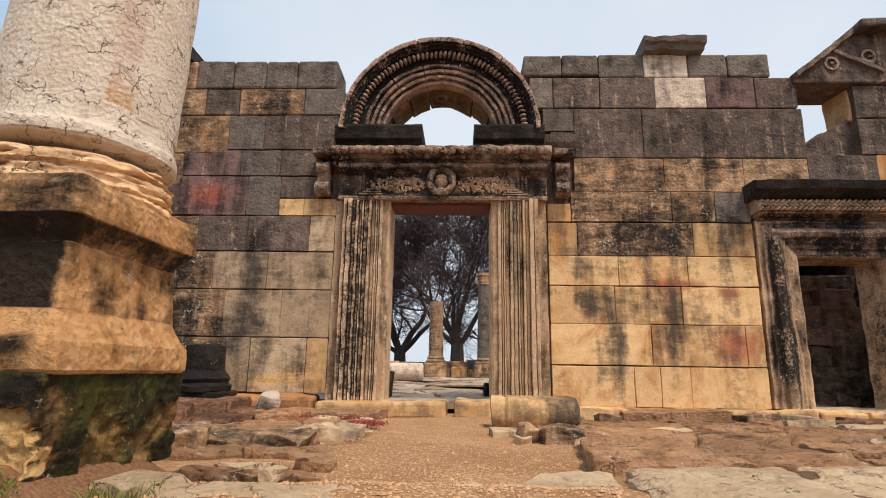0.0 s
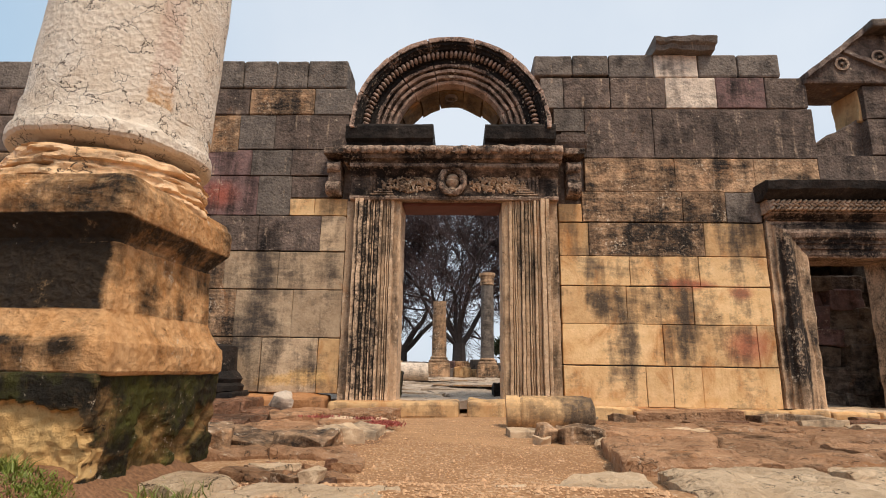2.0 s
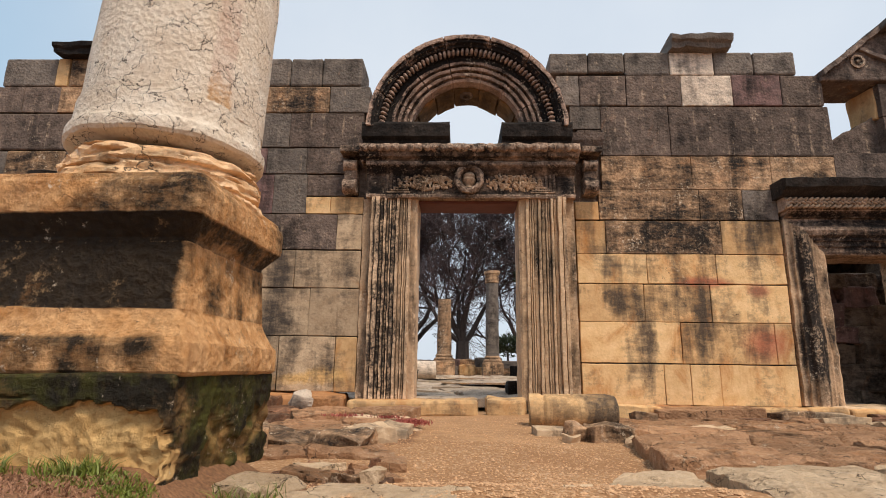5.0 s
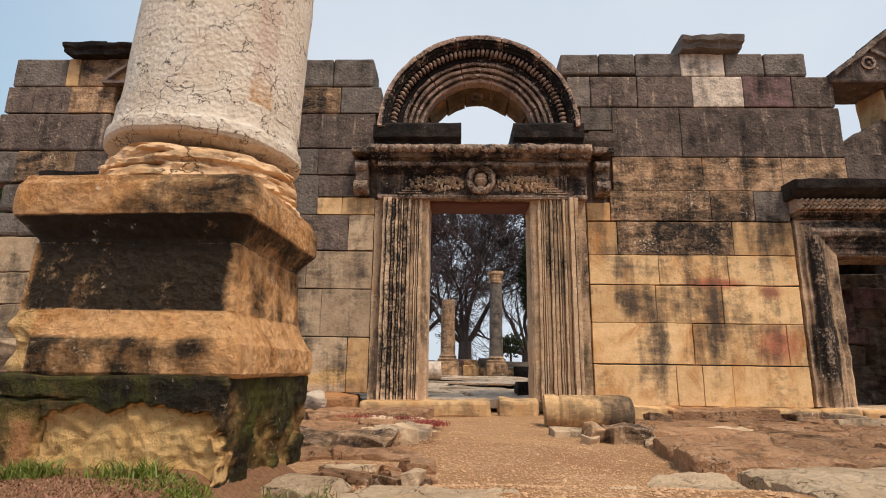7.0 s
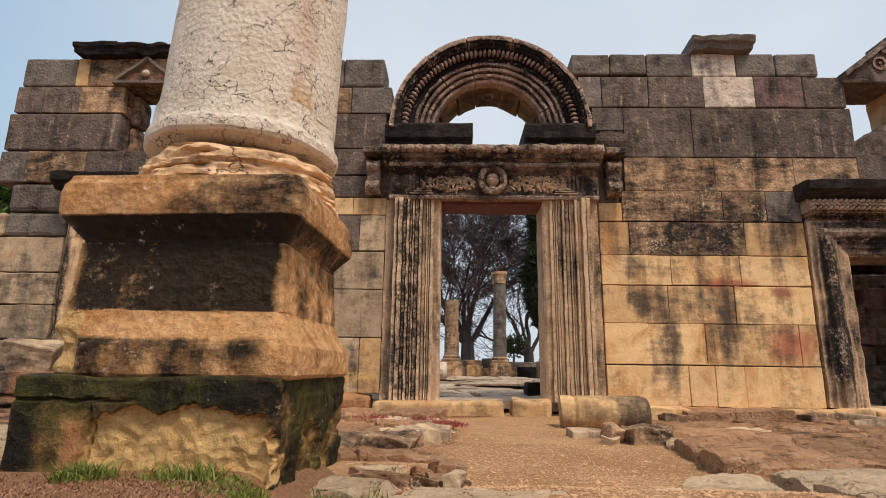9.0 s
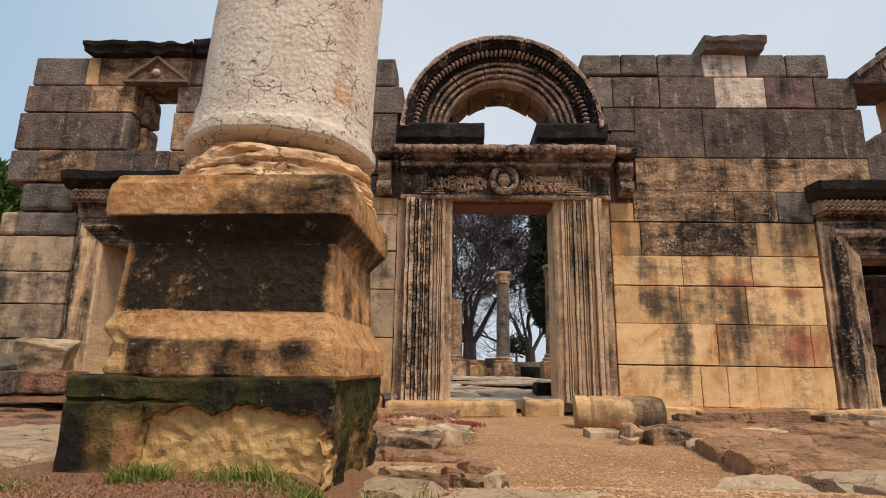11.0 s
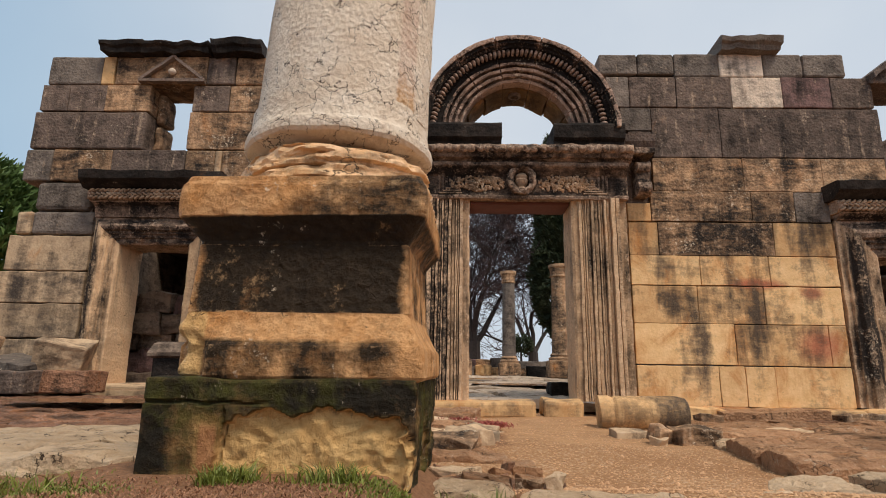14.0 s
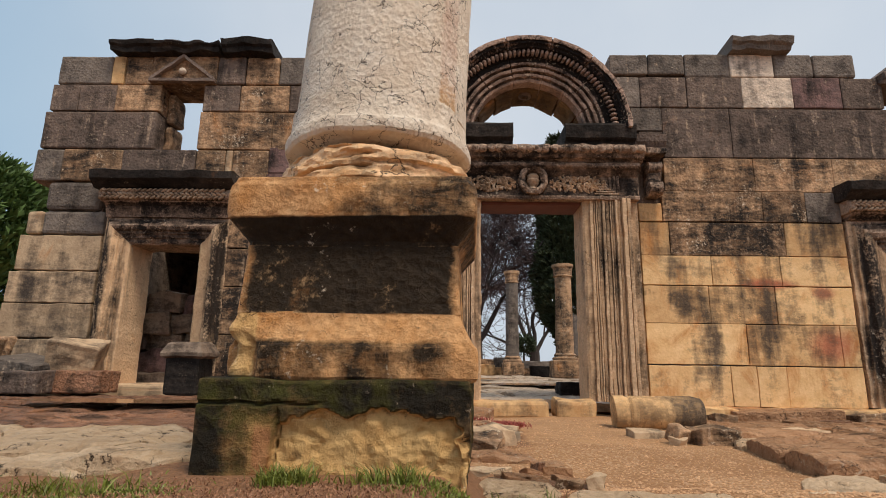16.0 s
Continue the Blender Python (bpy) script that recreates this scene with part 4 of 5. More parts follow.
def broken_corner(p):
    q = Vector(p)
    d = (Vector((p.x, p.y)) - Vector((-0.46, -0.46))).length
    if d < 0.17:
        k = min(1.0, 1.6 * (1 - d / 0.17)) * smoothstep(0.535, 0.46, p.z)
        q.x += 0.07 * k + 0.035 * k * noise.noise(p * 16)
        q.y += 0.06 * k + 0.035 * k * noise.noise(p * 16 + Vector((7, 7, 7)))
    return q


def dense(levels, k=3):
    """The same levels with steps between them."""
    out = []
    for (h0, z0), (h1, z1) in zip(levels, levels[1:]):
        out += [(h0 + (h1 - h0) * i / k, z0 + (z1 - z0) * i / k) for i in range(k)]
    return out + [levels[-1]]


def base_weather(p):
    front = smoothstep(-0.40, -0.44, p.y)
    band = front * smoothstep(0.50, 0.475, p.z) * smoothstep(0.42, 0.28, p.x)
    broken = smoothstep(0.16, 0.10, (Vector((p.x, p.y)) - Vector((-0.44, -0.46))).length)
    rag = noise.noise(p * 6) + 0.6 * noise.noise(p * 15)
    return ((0.70 + 0.5 * rag) * band * (1 - broken) + (0.3 * rag - 0.16) * (1 - band), 0.3 * smoothstep(0.05, 0.0, abs(p.x - 0.44)) * smoothstep(0.45, 0.38, p.z), 0.9 * broken)


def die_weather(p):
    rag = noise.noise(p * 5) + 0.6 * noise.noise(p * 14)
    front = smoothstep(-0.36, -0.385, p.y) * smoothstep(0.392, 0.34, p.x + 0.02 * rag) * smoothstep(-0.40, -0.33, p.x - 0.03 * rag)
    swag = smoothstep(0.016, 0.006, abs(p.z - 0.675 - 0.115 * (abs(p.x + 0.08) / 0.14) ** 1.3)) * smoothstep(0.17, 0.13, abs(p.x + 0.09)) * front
    # the front grows darker towards the top
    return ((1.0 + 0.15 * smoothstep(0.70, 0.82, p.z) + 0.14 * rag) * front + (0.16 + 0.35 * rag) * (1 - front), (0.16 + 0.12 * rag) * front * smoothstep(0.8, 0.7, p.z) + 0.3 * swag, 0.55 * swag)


def cap_stain_shade(p):
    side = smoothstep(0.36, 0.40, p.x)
    # underside: black stain plus the overhang's shade, both painted as crust
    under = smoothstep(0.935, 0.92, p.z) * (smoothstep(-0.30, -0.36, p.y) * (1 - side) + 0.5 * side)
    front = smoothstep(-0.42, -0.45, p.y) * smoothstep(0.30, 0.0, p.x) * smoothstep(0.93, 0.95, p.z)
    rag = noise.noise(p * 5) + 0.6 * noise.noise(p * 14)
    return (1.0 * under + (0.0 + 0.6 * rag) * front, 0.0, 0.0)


BASE = [(0.44, 0.348), (0.456, 0.354), (0.465, 0.366), (0.467, 0.40), (0.466, 0.45), (0.463, 0.466), (0.453, 0.477), (0.430, 0.518), (0.411, 0.558), (0.405, 0.575), (0.403, 0.59)]


def pitted(p):
    """Small dents and chips on the faces of the pedestal."""
    k = 0.004 * noise.noise(p * 6) + 0.003 * noise.noise(p * 19) + 0.006 * abs(noise.noise(p * 38)) + 0.04 * max(0.0, noise.noise(p * 11) - 0.42)
    return Vector((p.x * (1 - k), p.y * (1 - k), p.z))


part("base_moulding", weather(square_stack(dense(BASE, 4), 72, 0.003, 8, 3, shape=lambda p: pitted(broken_corner(p))), base_weather), M_PED, column, "ochre sloping base moulding")
DIE = [(0.405, 0.585), (0.402, 0.62), (0.398, 0.68), (0.394, 0.74), (0.392, 0.80), (0.392, 0.835)]
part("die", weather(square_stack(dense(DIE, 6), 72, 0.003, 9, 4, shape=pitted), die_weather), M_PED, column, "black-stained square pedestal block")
CAP = [(0.392, 0.83), (0.394, 0.848), (0.404, 0.862), (0.430, 0.896), (0.451, 0.922), (0.459, 0.931), (0.462, 0.95), (0.462, 1.02), (0.457, 1.05), (0.445, 1.068), (0.44, 1.085), (0.30, 1.10)]
part("cap", weather(square_stack(dense(CAP, 4), 72, 0.003, 9, 5, corner=0.045, shape=pitted), cap_stain_shade), M_PED, column, "weathered pedestal cap")


def eroded(p):
    a = math.atan2(p.y, p.x)
    k = 1 - 0.05 * max(0.0, noise.noise(Vector((math.cos(a) * 5, math.sin(a) * 5, p.z * 22)))) - 0.03 * noise.noise(Vector((p.x * 9, p.y * 9, p.z * 26))) - 0.05 * smoothstep(0.05, 0.25, noise.noise(Vector((p.x * 2.5, p.y * 2.5, p.z * 42)))) - 0.045 * abs(noise.noise(p * 17)) - 0.03 * abs(noise.noise(p * 40))
    return Vector((p.x * k, p.y * k, p.z))


part("torus", lathe(dense([(0.36, 1.05), (0.452, 1.066), (0.462, 1.078), (0.456, 1.096), (0.449, 1.114), (0.440, 1.122), (0.434, 1.130), (0.437, 1.142), (0.438, 1.154), (0.434, 1.166), (0.436, 1.180), (0.430, 1.196), (0.40, 1.206), (0.37, 1.212), (0.33, 1.214)], 3), 150, 0.014, 7, 2, shape=lambda p: eroded(Vector((p.x, p.y, 1.06 + (p.z - 1.06) * 1.45)))), M_TORUS, column, "rough eroded ochre torus", loc=(-0.01, 0.09, 0))
part("shaft_foot", lathe(dense([(0.35, 1.215), (0.39, 1.226), (0.420, 1.234), (0.432, 1.246), (0.433, 1.272), (0.428, 1.286), (0.420, 1.292), (0.414, 1.30), (0.408, 1.33), (0.405, 1.36), (0.404, 1.39)], 2), 110, 0.010, 6, 3, shape=lambda p: Vector((p.x, p.y, 1.312 + (p.z - 1.223) * 1.22))), M_SHAFT, column, "pale ring at the foot of the shaft", loc=(-0.01, 0.10, 0))


def shaft_weather(p):
    a = math.degrees(math.atan2(p.y, p.x))
    streak = smoothstep(16, 6, abs(a + 36 + 6 * noise.noise(Vector((0, 0, p.z * 2)))))
    return (0.3 * streak - 0.3, 0.42 * streak, 0.55 * streak * smoothstep(2.2, 1.4, p.z))


part("shaft", weather(lathe([(0.404 - 0.0006 * k, 1.512 + 0.03 * k) for k in range(94)] + [(0.2, 4.31)], 110, 0.006, 5, 4), shaft_weather), M_SHAFT, column, "pale cracked limestone shaft", loc=(-0.085, 0.11, 0), rot=(0, 3.0, 0))


# true size of the pedestal, a little shallower than wide, with the shaft a touch slimmer
for piece in column.children:
    slim = piece.name.split(".")[0] in ("torus", "shaft_foot", "shaft")
    k = 0.96 if slim else 0.98
    piece.scale = (k, k, k) if slim else (k, k * 0.94, k)
    piece.location = piece.location * k + (Vector((0.040, -0.094, 0.016)) if slim else Vector((0.020, -0.073, 0.008)))


# ---- paving stones ----
slab_rnd = random.Random(11)


def slab(corners, top, mat, h=0.16, label="flat reddish paving slab with broken edges", group="paving slabs", step=0.05, relief=0.012, ragged=0.05):
    """A flagstone between four corners, given round the stone."""
    a, b, c, d = [Vector((*p, 0)) for p in corners]
    mid = (a + b + c + d) / 4
    s = slab_rnd.random() * 50
    tx, ty = slab_rnd.gauss(0, 0.012), slab_rnd.gauss(0, 0.012)

    def lay(p):
        u, v = p.x + 0.5, p.y + 0.5
        q = (a * (1 - u) + b * u) * (1 - v) + (d * (1 - u) + c * u) * v - mid
        w = Vector((q.x + mid.x, q.y + mid.y, s))
        q.x += ragged * noise.noise(w * 2.3) + 0.022 * noise.noise(w * 9)
        q.y += ragged * noise.noise(w * 2.3 + Vector((9, 9, 9))) + 0.022 * noise.noise(w * 9 + Vector((5, 5, 5)))
        q.z = p.z * h
        if p.z > 0:
            rim = max(abs(p.x), abs(p.y))
            q.z -= 0.05 * smoothstep(0.40, 0.5, rim) * max(0.0, 0.35 + noise.noise(w * 6))
            ledge = noise.noise(w * 2.0)
            q.z += q.x * tx + q.y * ty + relief * (noise.noise(w * 7) + 0.6 * noise.noise(w * 17)) - 0.018 * smoothstep(0.10, 0.16, ledge + 0.15 * noise.noise(w * 9)) - 0.014 * smoothstep(-0.22, -0.16, noise.noise(Vector((w.x * 1.4 + 5, w.y * 3.0, s + 3))))
        return q
    wx, wy = (b - a).length, (d - a).length
    me = rock(1, 1, 1, max(5, round(wx / step)), max(5, round(wy / step)), 1, 0.03, 0.0, 1, s, shape=lay, smooth=False)
    return tagged(part("paving_slab", me, mat, loc=(mid.x, mid.y, top - h / 2)), label, "paving slab", group)


def field(xs_of, ys, top_of, pick, **kw):
    """A field of flagstones with shared, uneven corners. xs_of(y): the joints along a row."""
    rows = []
    for y in ys:
        rows.append([(x + slab_rnd.uniform(-0.17, 0.17) * (i > 0), y + slab_rnd.uniform(-0.14, 0.14)) for i, x in enumerate(xs_of(y))])
    for lo, hi in zip(rows, rows[1:]):
        for i in range(min(len(lo), len(hi)) - 1):
            q = [lo[i], lo[i + 1], hi[i + 1], hi[i]]
            cx, cy = sum(p[0] for p in q) / 4, sum(p[1] for p in q) / 4
            q = [(cx + (p[0] - cx) * 0.975, cy + (p[1] - cy) * 0.965) for p in q]
            mat, label = pick(cx, cy)
            slab(q, top_of(cx, cy) + slab_rnd.uniform(-0.03, 0.025), mat, label=label, **kw)


def pick_stone(x, y):
    if x < -2.2 and y > -3.9:
        return M_SLAB_DARK, "wet dark reddish paving slab"
    if y < -4.25 or slab_rnd.random() < 0.18:
        return M_SLAB_PALE, "pale rough paving slab in the gravel"
    return M_SLAB, "flat reddish paving slab with broken edges"


def east_edge(y):
    return 0.88 + (y + 5.5) * 0.165


field(lambda y: [east_edge(y) + k * 0.86 + (0.35 * (k > 0) if int(y * 10) % 2 else 0) for k in range(9)], [-4.2, -3.6, -3.05, -2.6, -2.15, -1.7, -1.3, -0.9, -0.42], lambda x, y: -0.12 - 0.02 * (y < -4.3) - 0.05 * smoothstep(-1.6, -0.6, y), pick_stone)
field(lambda y: [-2.55, -1.85, -1.3, -0.62 + 0.1 * math.sin(y * 3)], [-4.0, -3.3, -2.75, -2.2], lambda x, y: -0.14, pick_stone)
field(lambda y: [-2.75, -2.1, -1.45, -0.62], [-2.15, -1.6, -1.1, -0.5], lambda x, y: -0.12 + 0.03 * (y > -1.2), pick_stone)
field(lambda y: [-2.45 - k * 1.05 - (0.4 if int(y * 10) % 2 else 0) for k in range(7)][::-1], [-5.85, -5.45, -5.0, -4.6, -4.1, -3.5, -2.85, -2.2, -1.6, -1.05, -0.45], lambda x, y: 0.015 + 0.055 * smoothstep(-4.4, -5.2, y), pick_stone)
for corners, top in (([(-2.52, -5.72), (-2.07, -5.66), (-2.09, -5.22), (-2.50, -5.30)], 0.085), ([(-0.82, -5.74), (-0.06, -5.74), (-0.10, -5.50), (-0.70, -5.46)], -0.035), ([(-1.05, -5.66), (-0.84, -5.76), (-0.70, -5.50), (-0.98, -5.34)], -0.01),
                     ([(-0.02, -5.62), (0.42, -5.60), (0.40, -5.34), (0.02, -5.38)], -0.06), ([(0.48, -5.46), (0.98, -5.42), (0.94, -5.02), (0.52, -5.12)], -0.075), ([(0.55, -4.98), (1.10, -4.9), (1.12, -4.5), (0.70, -4.62)], -0.14),
                     ([(0.98, -5.75), (1.75, -5.80), (1.72, -5.18), (1.05, -5.14)], -0.005), ([(1.78, -5.78), (2.7, -5.75), (2.75, -5.05), (1.75, -5.18)], -0.02), ([(1.2, -5.08), (2.1, -5.0), (2.15, -4.36), (1.22, -4.46)], -0.10), ([(2.15, -5.0), (3.3, -4.95), (3.4, -4.32), (2.2, -4.36)], -0.09), ([(3.35, -5.0), (4.6, -4.9), (4.6, -4.3), (3.45, -4.32)], -0.09)):
    slab(corners, top, M_SLAB_PALE, label="pale rough paving slab in the gravel", step=0.03, relief=0.008, ragged=0.025)


def puddle(cx, cy, rx, ry, z, seed):
    verts = [(cx, cy, z)]
    for i in range(48):
        a = 2 * math.pi * i / 48
        k = 1 + 0.35 * noise.noise(Vector((math.cos(a) * 1.6, math.sin(a) * 1.6, seed)))
        verts.append((cx + rx * k * math.cos(a), cy + ry * k * math.sin(a), z))
    tagged(part("puddle", mesh_of("puddle", verts, [(0, i + 1, (i + 1) % 48 + 1) for i in range(48)]), M_MUD), "shallow muddy brown rain puddle on the paving", "puddle", kind="structure")


puddle(-4.3, -2.35, 0.95, 0.30, 0.042, 1.0)
puddle(-5.3, -0.46, 1.2, 0.16, 0.055, 2.0)
puddle(0.7, 5.4, 1.3, 0.9, 0.05, 4.0)
puddle(-0.2, 9.2, 1.2, 0.7, 0.10, 5.0)
# wet flagstones within
field(lambda y: [-4.5 + k * 1.3 + (0.5 if int(y) % 2 else 0) for k in range(9)], [0.72 + k * 1.2 for k in range(12)], lambda x, y: -0.05 + 0.013 * y, lambda x, y: (M_WET, "wet grey flagstone of the ruined hall floor"), group="hall flagstones", step=0.2, relief=0.006)


# ---- gravel pebbles ----
def pebbles():
    r = random.Random(2)
    verts, faces = [], []
    octa = ((0, 1, 4), (1, 2, 4), (2, 3, 4), (3, 0, 4), (1, 0, 5), (2, 1, 5), (3, 2, 5), (0, 3, 5))
    for i in range(12000):
        y = -5.9 + 5.3 * r.random() ** 1.7
        x = r.uniform(-0.95, east_edge(y) + 0.05)
        s = r.uniform(0.003, 0.008) * (2.2 if r.random() < 0.03 else 1)
        c = Vector((x, y, ground_height(x, y) + s * 0.2))
        o = len(verts)
        for d in ((1, 0, 0), (0, 1, 0), (-1, 0, 0), (0, -1, 0), (0, 0, 0.7), (0, 0, -0.7)):
            verts.append(c + Vector(d) * s * r.uniform(0.7, 1.3))
        faces += [tuple(o + k for k in f) for f in octa]
    tagged(part("gravel", mesh_of("gravel", verts, faces), M_PEBBLE), "loose ochre gravel on the path", "gravel", kind="stuff")


pebbles()


# ---- loose stones by the wall ----
def boulder(name, x, y, z, sx, sy, sz, mat, label, rot=0, amp=0.05, seed=1.0, group="", tilt=0.0):
    me = rock(sx, sy, sz, max(4, round(sx / 0.06)), max(4, round(sy / 0.06)), max(3, round(sz / 0.06)), min(sx, sy, sz) * 0.07, amp * 0.55, 7, seed, low=amp * 1.2, smooth=False)
    return tagged(part(name, me, mat, loc=(x, y, z + sz / 2), rot=(tilt, tilt * 0.6, rot)), label, "stone", group)


drum = part("fallen_drum", weather(lathe([(0.12, -0.48), (0.155, -0.47), (0.165, -0.36), (0.15, -0.32), (0.165, -0.29), (0.17, 0.0), (0.165, 0.36), (0.15, 0.46), (0.1, 0.48)], 40, 0.02, 4, 7), lambda p: (0.45 * smoothstep(-0.1, 0.2, p.z) + 0.2, 0.0, 0.0)), M["t"], loc=(1.12, -1.42, -0.06), rot=(0, 90, -5))
drum.scale = (1.15, 1.15, 1.0)
tagged(drum, "fallen weathered column drum lying before the doorway", "column drum")
boulder("stone", 1.22, -2.52, -0.26, 0.38, 0.26, 0.16, M["m"], "rough mottled stone beside the gravel path", 5, 0.05, 3)
boulder("stone", 0.93, -2.5, -0.26, 0.19, 0.18, 0.17, M["m"], "small rough stone beside the gravel path", 25, 0.05, 4, tilt=15)
boulder("stone", 0.86, -2.62, -0.26, 0.12, 0.12, 0.09, M["k"], "fist-sized stone beside the gravel path", 45, 0.04, 44)
boulder("stone", 0.76, -2.08, -0.25, 0.32, 0.18, 0.09, M["k"], "flat tan stone in the gravel", 5, 0.03, 5)
boulder("stone", 2.85, -0.75, -0.2, 1.2, 0.55, 0.17, M_SLAB, "reddish slab leaning near the wall foot", -6, 0.04, 6)
boulder("stone", 1.95, -0.65, -0.2, 0.8, 0.35, 0.16, M["t"], "mottled stone near the wall foot", 2, 0.04, 7)
boulder("stone", -2.12, -0.62, -0.12, 0.24, 0.22, 0.17, M["w"], "small white broken stone by the doorway", 30, 0.05, 8, tilt=20)
for i, (x, y, w, d, h, rot, code) in enumerate(((-1.32, -3.35, 0.7, 0.5, 0.16, 10, "m"), (-0.98, -3.52, 0.42, 0.3, 0.15, -20, "m"), (-1.72, -3.75, 0.5, 0.4, 0.17, 30, "m"), (-0.86, -3.2, 0.34, 0.3, 0.14, 40, "k"), (-0.76, -2.75, 0.4, 0.35, 0.11, -8, "k"))):
    boulder("stone", x, y, -0.22, w, d, h, M[code], "lichen-mottled rock beside the gravel", rot, 0.07, 60 + i, "rocks by the gravel", tilt=5)
flake_rnd = random.Random(31)
for i in range(22):
    x, y = flake_rnd.uniform(-1.0, -0.5), flake_rnd.uniform(-5.25, -4.15)
    w = flake_rnd.uniform(0.10, 0.26)
    boulder("stone_flake", x, y, ground_height(x, y) - 0.015, w, w * flake_rnd.uniform(0.5, 0.9), flake_rnd.uniform(0.03, 0.07), flake_rnd.choice([M_SLAB, M_SLAB, M_SLAB_DARK, M["m"], M_SLAB_PALE]), "broken brown stone flake lying in the earth", flake_rnd.uniform(0, 180), 0.03, flake_rnd.random() * 50, "stone flakes", tilt=flake_rnd.uniform(-8, 8))
for i in range(16):
    x, y = flake_rnd.uniform(1.4, 5.5), flake_rnd.uniform(-1.2, -0.45)
    w = flake_rnd.uniform(0.18, 0.5)
    boulder("stone_flake", x, y, -0.2, w, w * 0.6, flake_rnd.uniform(0.06, 0.12), flake_rnd.choice([M_SLAB, M["k"], M["m"], M_SLAB_DARK]), "broken brown stone flake lying below the wall", flake_rnd.uniform(-25, 25), 0.03, flake_rnd.random() * 50, "stone flakes", tilt=flake_rnd.uniform(-6, 6))
# stub of an engaged column left of the door
stub = empty("column_stub", "dark broken base of an engaged column by the wall", "column base", loc=(-3.08, -0.42, -0.12))
part("base_block", rock(0.72, 0.6, 0.2, 8, 6, 3, 0.03, 0.02, 5, 2), M_BLACK, stub, loc=(0, 0, 0.1))
part("torus", lathe([(0.2, 0.18), (0.35, 0.2), (0.36, 0.27), (0.31, 0.31), (0.33, 0.36), (0.29, 0.42), (0.25, 0.46), (0.24, 0.78), (0.1, 0.8)], 32, 0.02, 6, 3), M_BLACK, stub)
# west doorway: boulders and blocks
boulder("boulder", -5.98, -0.62, 0.16, 0.55, 0.45, 0.5, M["k"], "pale rough boulder beside the west doorway", 20, 0.05, 11, tilt=14)
boulder("boulder", -6.45, -0.75, 0.12, 0.7, 0.5, 0.34, M["g"], "grey rough boulder by the wall", -10, 0.05, 12, tilt=6)
boulder("boulder", -7.05, -0.8, 0.12, 0.45, 0.45, 0.55, M["m"], "orange and black rough boulder", 15, 0.045, 13)
boulder("slab_block", -6.55, -1.05, 0.02, 1.15, 0.5, 0.26, M["d"], "dark squared slab lying before the wall", 3, 0.03, 14)
boulder("slab_block", -5.75, -0.75, 0.03, 0.6, 0.45, 0.26, M_SLAB_DARK, "reddish squared slab lying before the wall", 0, 0.03, 15)
ped = empty("pedestal", "dark wet stone pedestal block before the west doorway", "pedestal", loc=(-4.44, -0.75, 0.02))
part("body", rock(0.42, 0.42, 0.46, 6, 6, 6, 0.03, 0.012, 6, 2), M_BLACK, ped, loc=(0, 0, 0.23))
part("cap", square_stack([(0.21, 0.44), (0.26, 0.47), (0.265, 0.51), (0.21, 0.62), (0.17, 0.645)], 8, 0.015, 6, 3), M_ROCK, ped)


# ---- rubble behind the side doorways ----
def rubble(x0, x1, y, z0, z1, seed):
    r = random.Random(seed)
    z = z0
    while z < z1:
        h = r.uniform(0.26, 0.42)
        x = x0 - r.uniform(0, 0.3)
        while x < x1:
            w = r.uniform(0.35, 0.7)
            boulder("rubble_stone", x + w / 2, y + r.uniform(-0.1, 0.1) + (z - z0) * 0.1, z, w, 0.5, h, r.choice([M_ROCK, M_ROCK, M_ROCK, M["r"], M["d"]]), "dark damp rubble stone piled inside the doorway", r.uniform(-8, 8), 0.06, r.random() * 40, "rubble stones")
            x += w * 0.97
        z += h * 0.93


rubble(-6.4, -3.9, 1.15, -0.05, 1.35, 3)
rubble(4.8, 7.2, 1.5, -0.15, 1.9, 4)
# slab and walls added to keep light out of the side doorways
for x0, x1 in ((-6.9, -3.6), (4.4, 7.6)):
    tagged(part("cover_slab", rock(x1 - x0, 1.9, 0.25, 10, 6, 1, 0.05, 0.02, 2, x0), M_ROCK, loc=((x0 + x1) / 2, 3.05, 2.58)), "dark slab added to shade the space inside the doorway", "roof slab")
    tagged(part("inner_wall", rock(x1 - x0, 0.4, 2.7, 10, 1, 9, 0.05, 0.03, 2, x0 + 1), M_ROCK, loc=((x0 + x1) / 2, 3.8, 1.15)), "dark rubble wall added to close in the dim doorway", "wall", kind="structure")
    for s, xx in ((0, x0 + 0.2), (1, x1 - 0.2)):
        tagged(part("inner_wall", rock(0.4, 2.9, 2.7, 1, 9, 9, 0.05, 0.03, 2, xx), M_ROCK, loc=(xx, 2.12, 1.15)), "dark rubble wall added to close in the dim doorway", "wall", kind="structure")


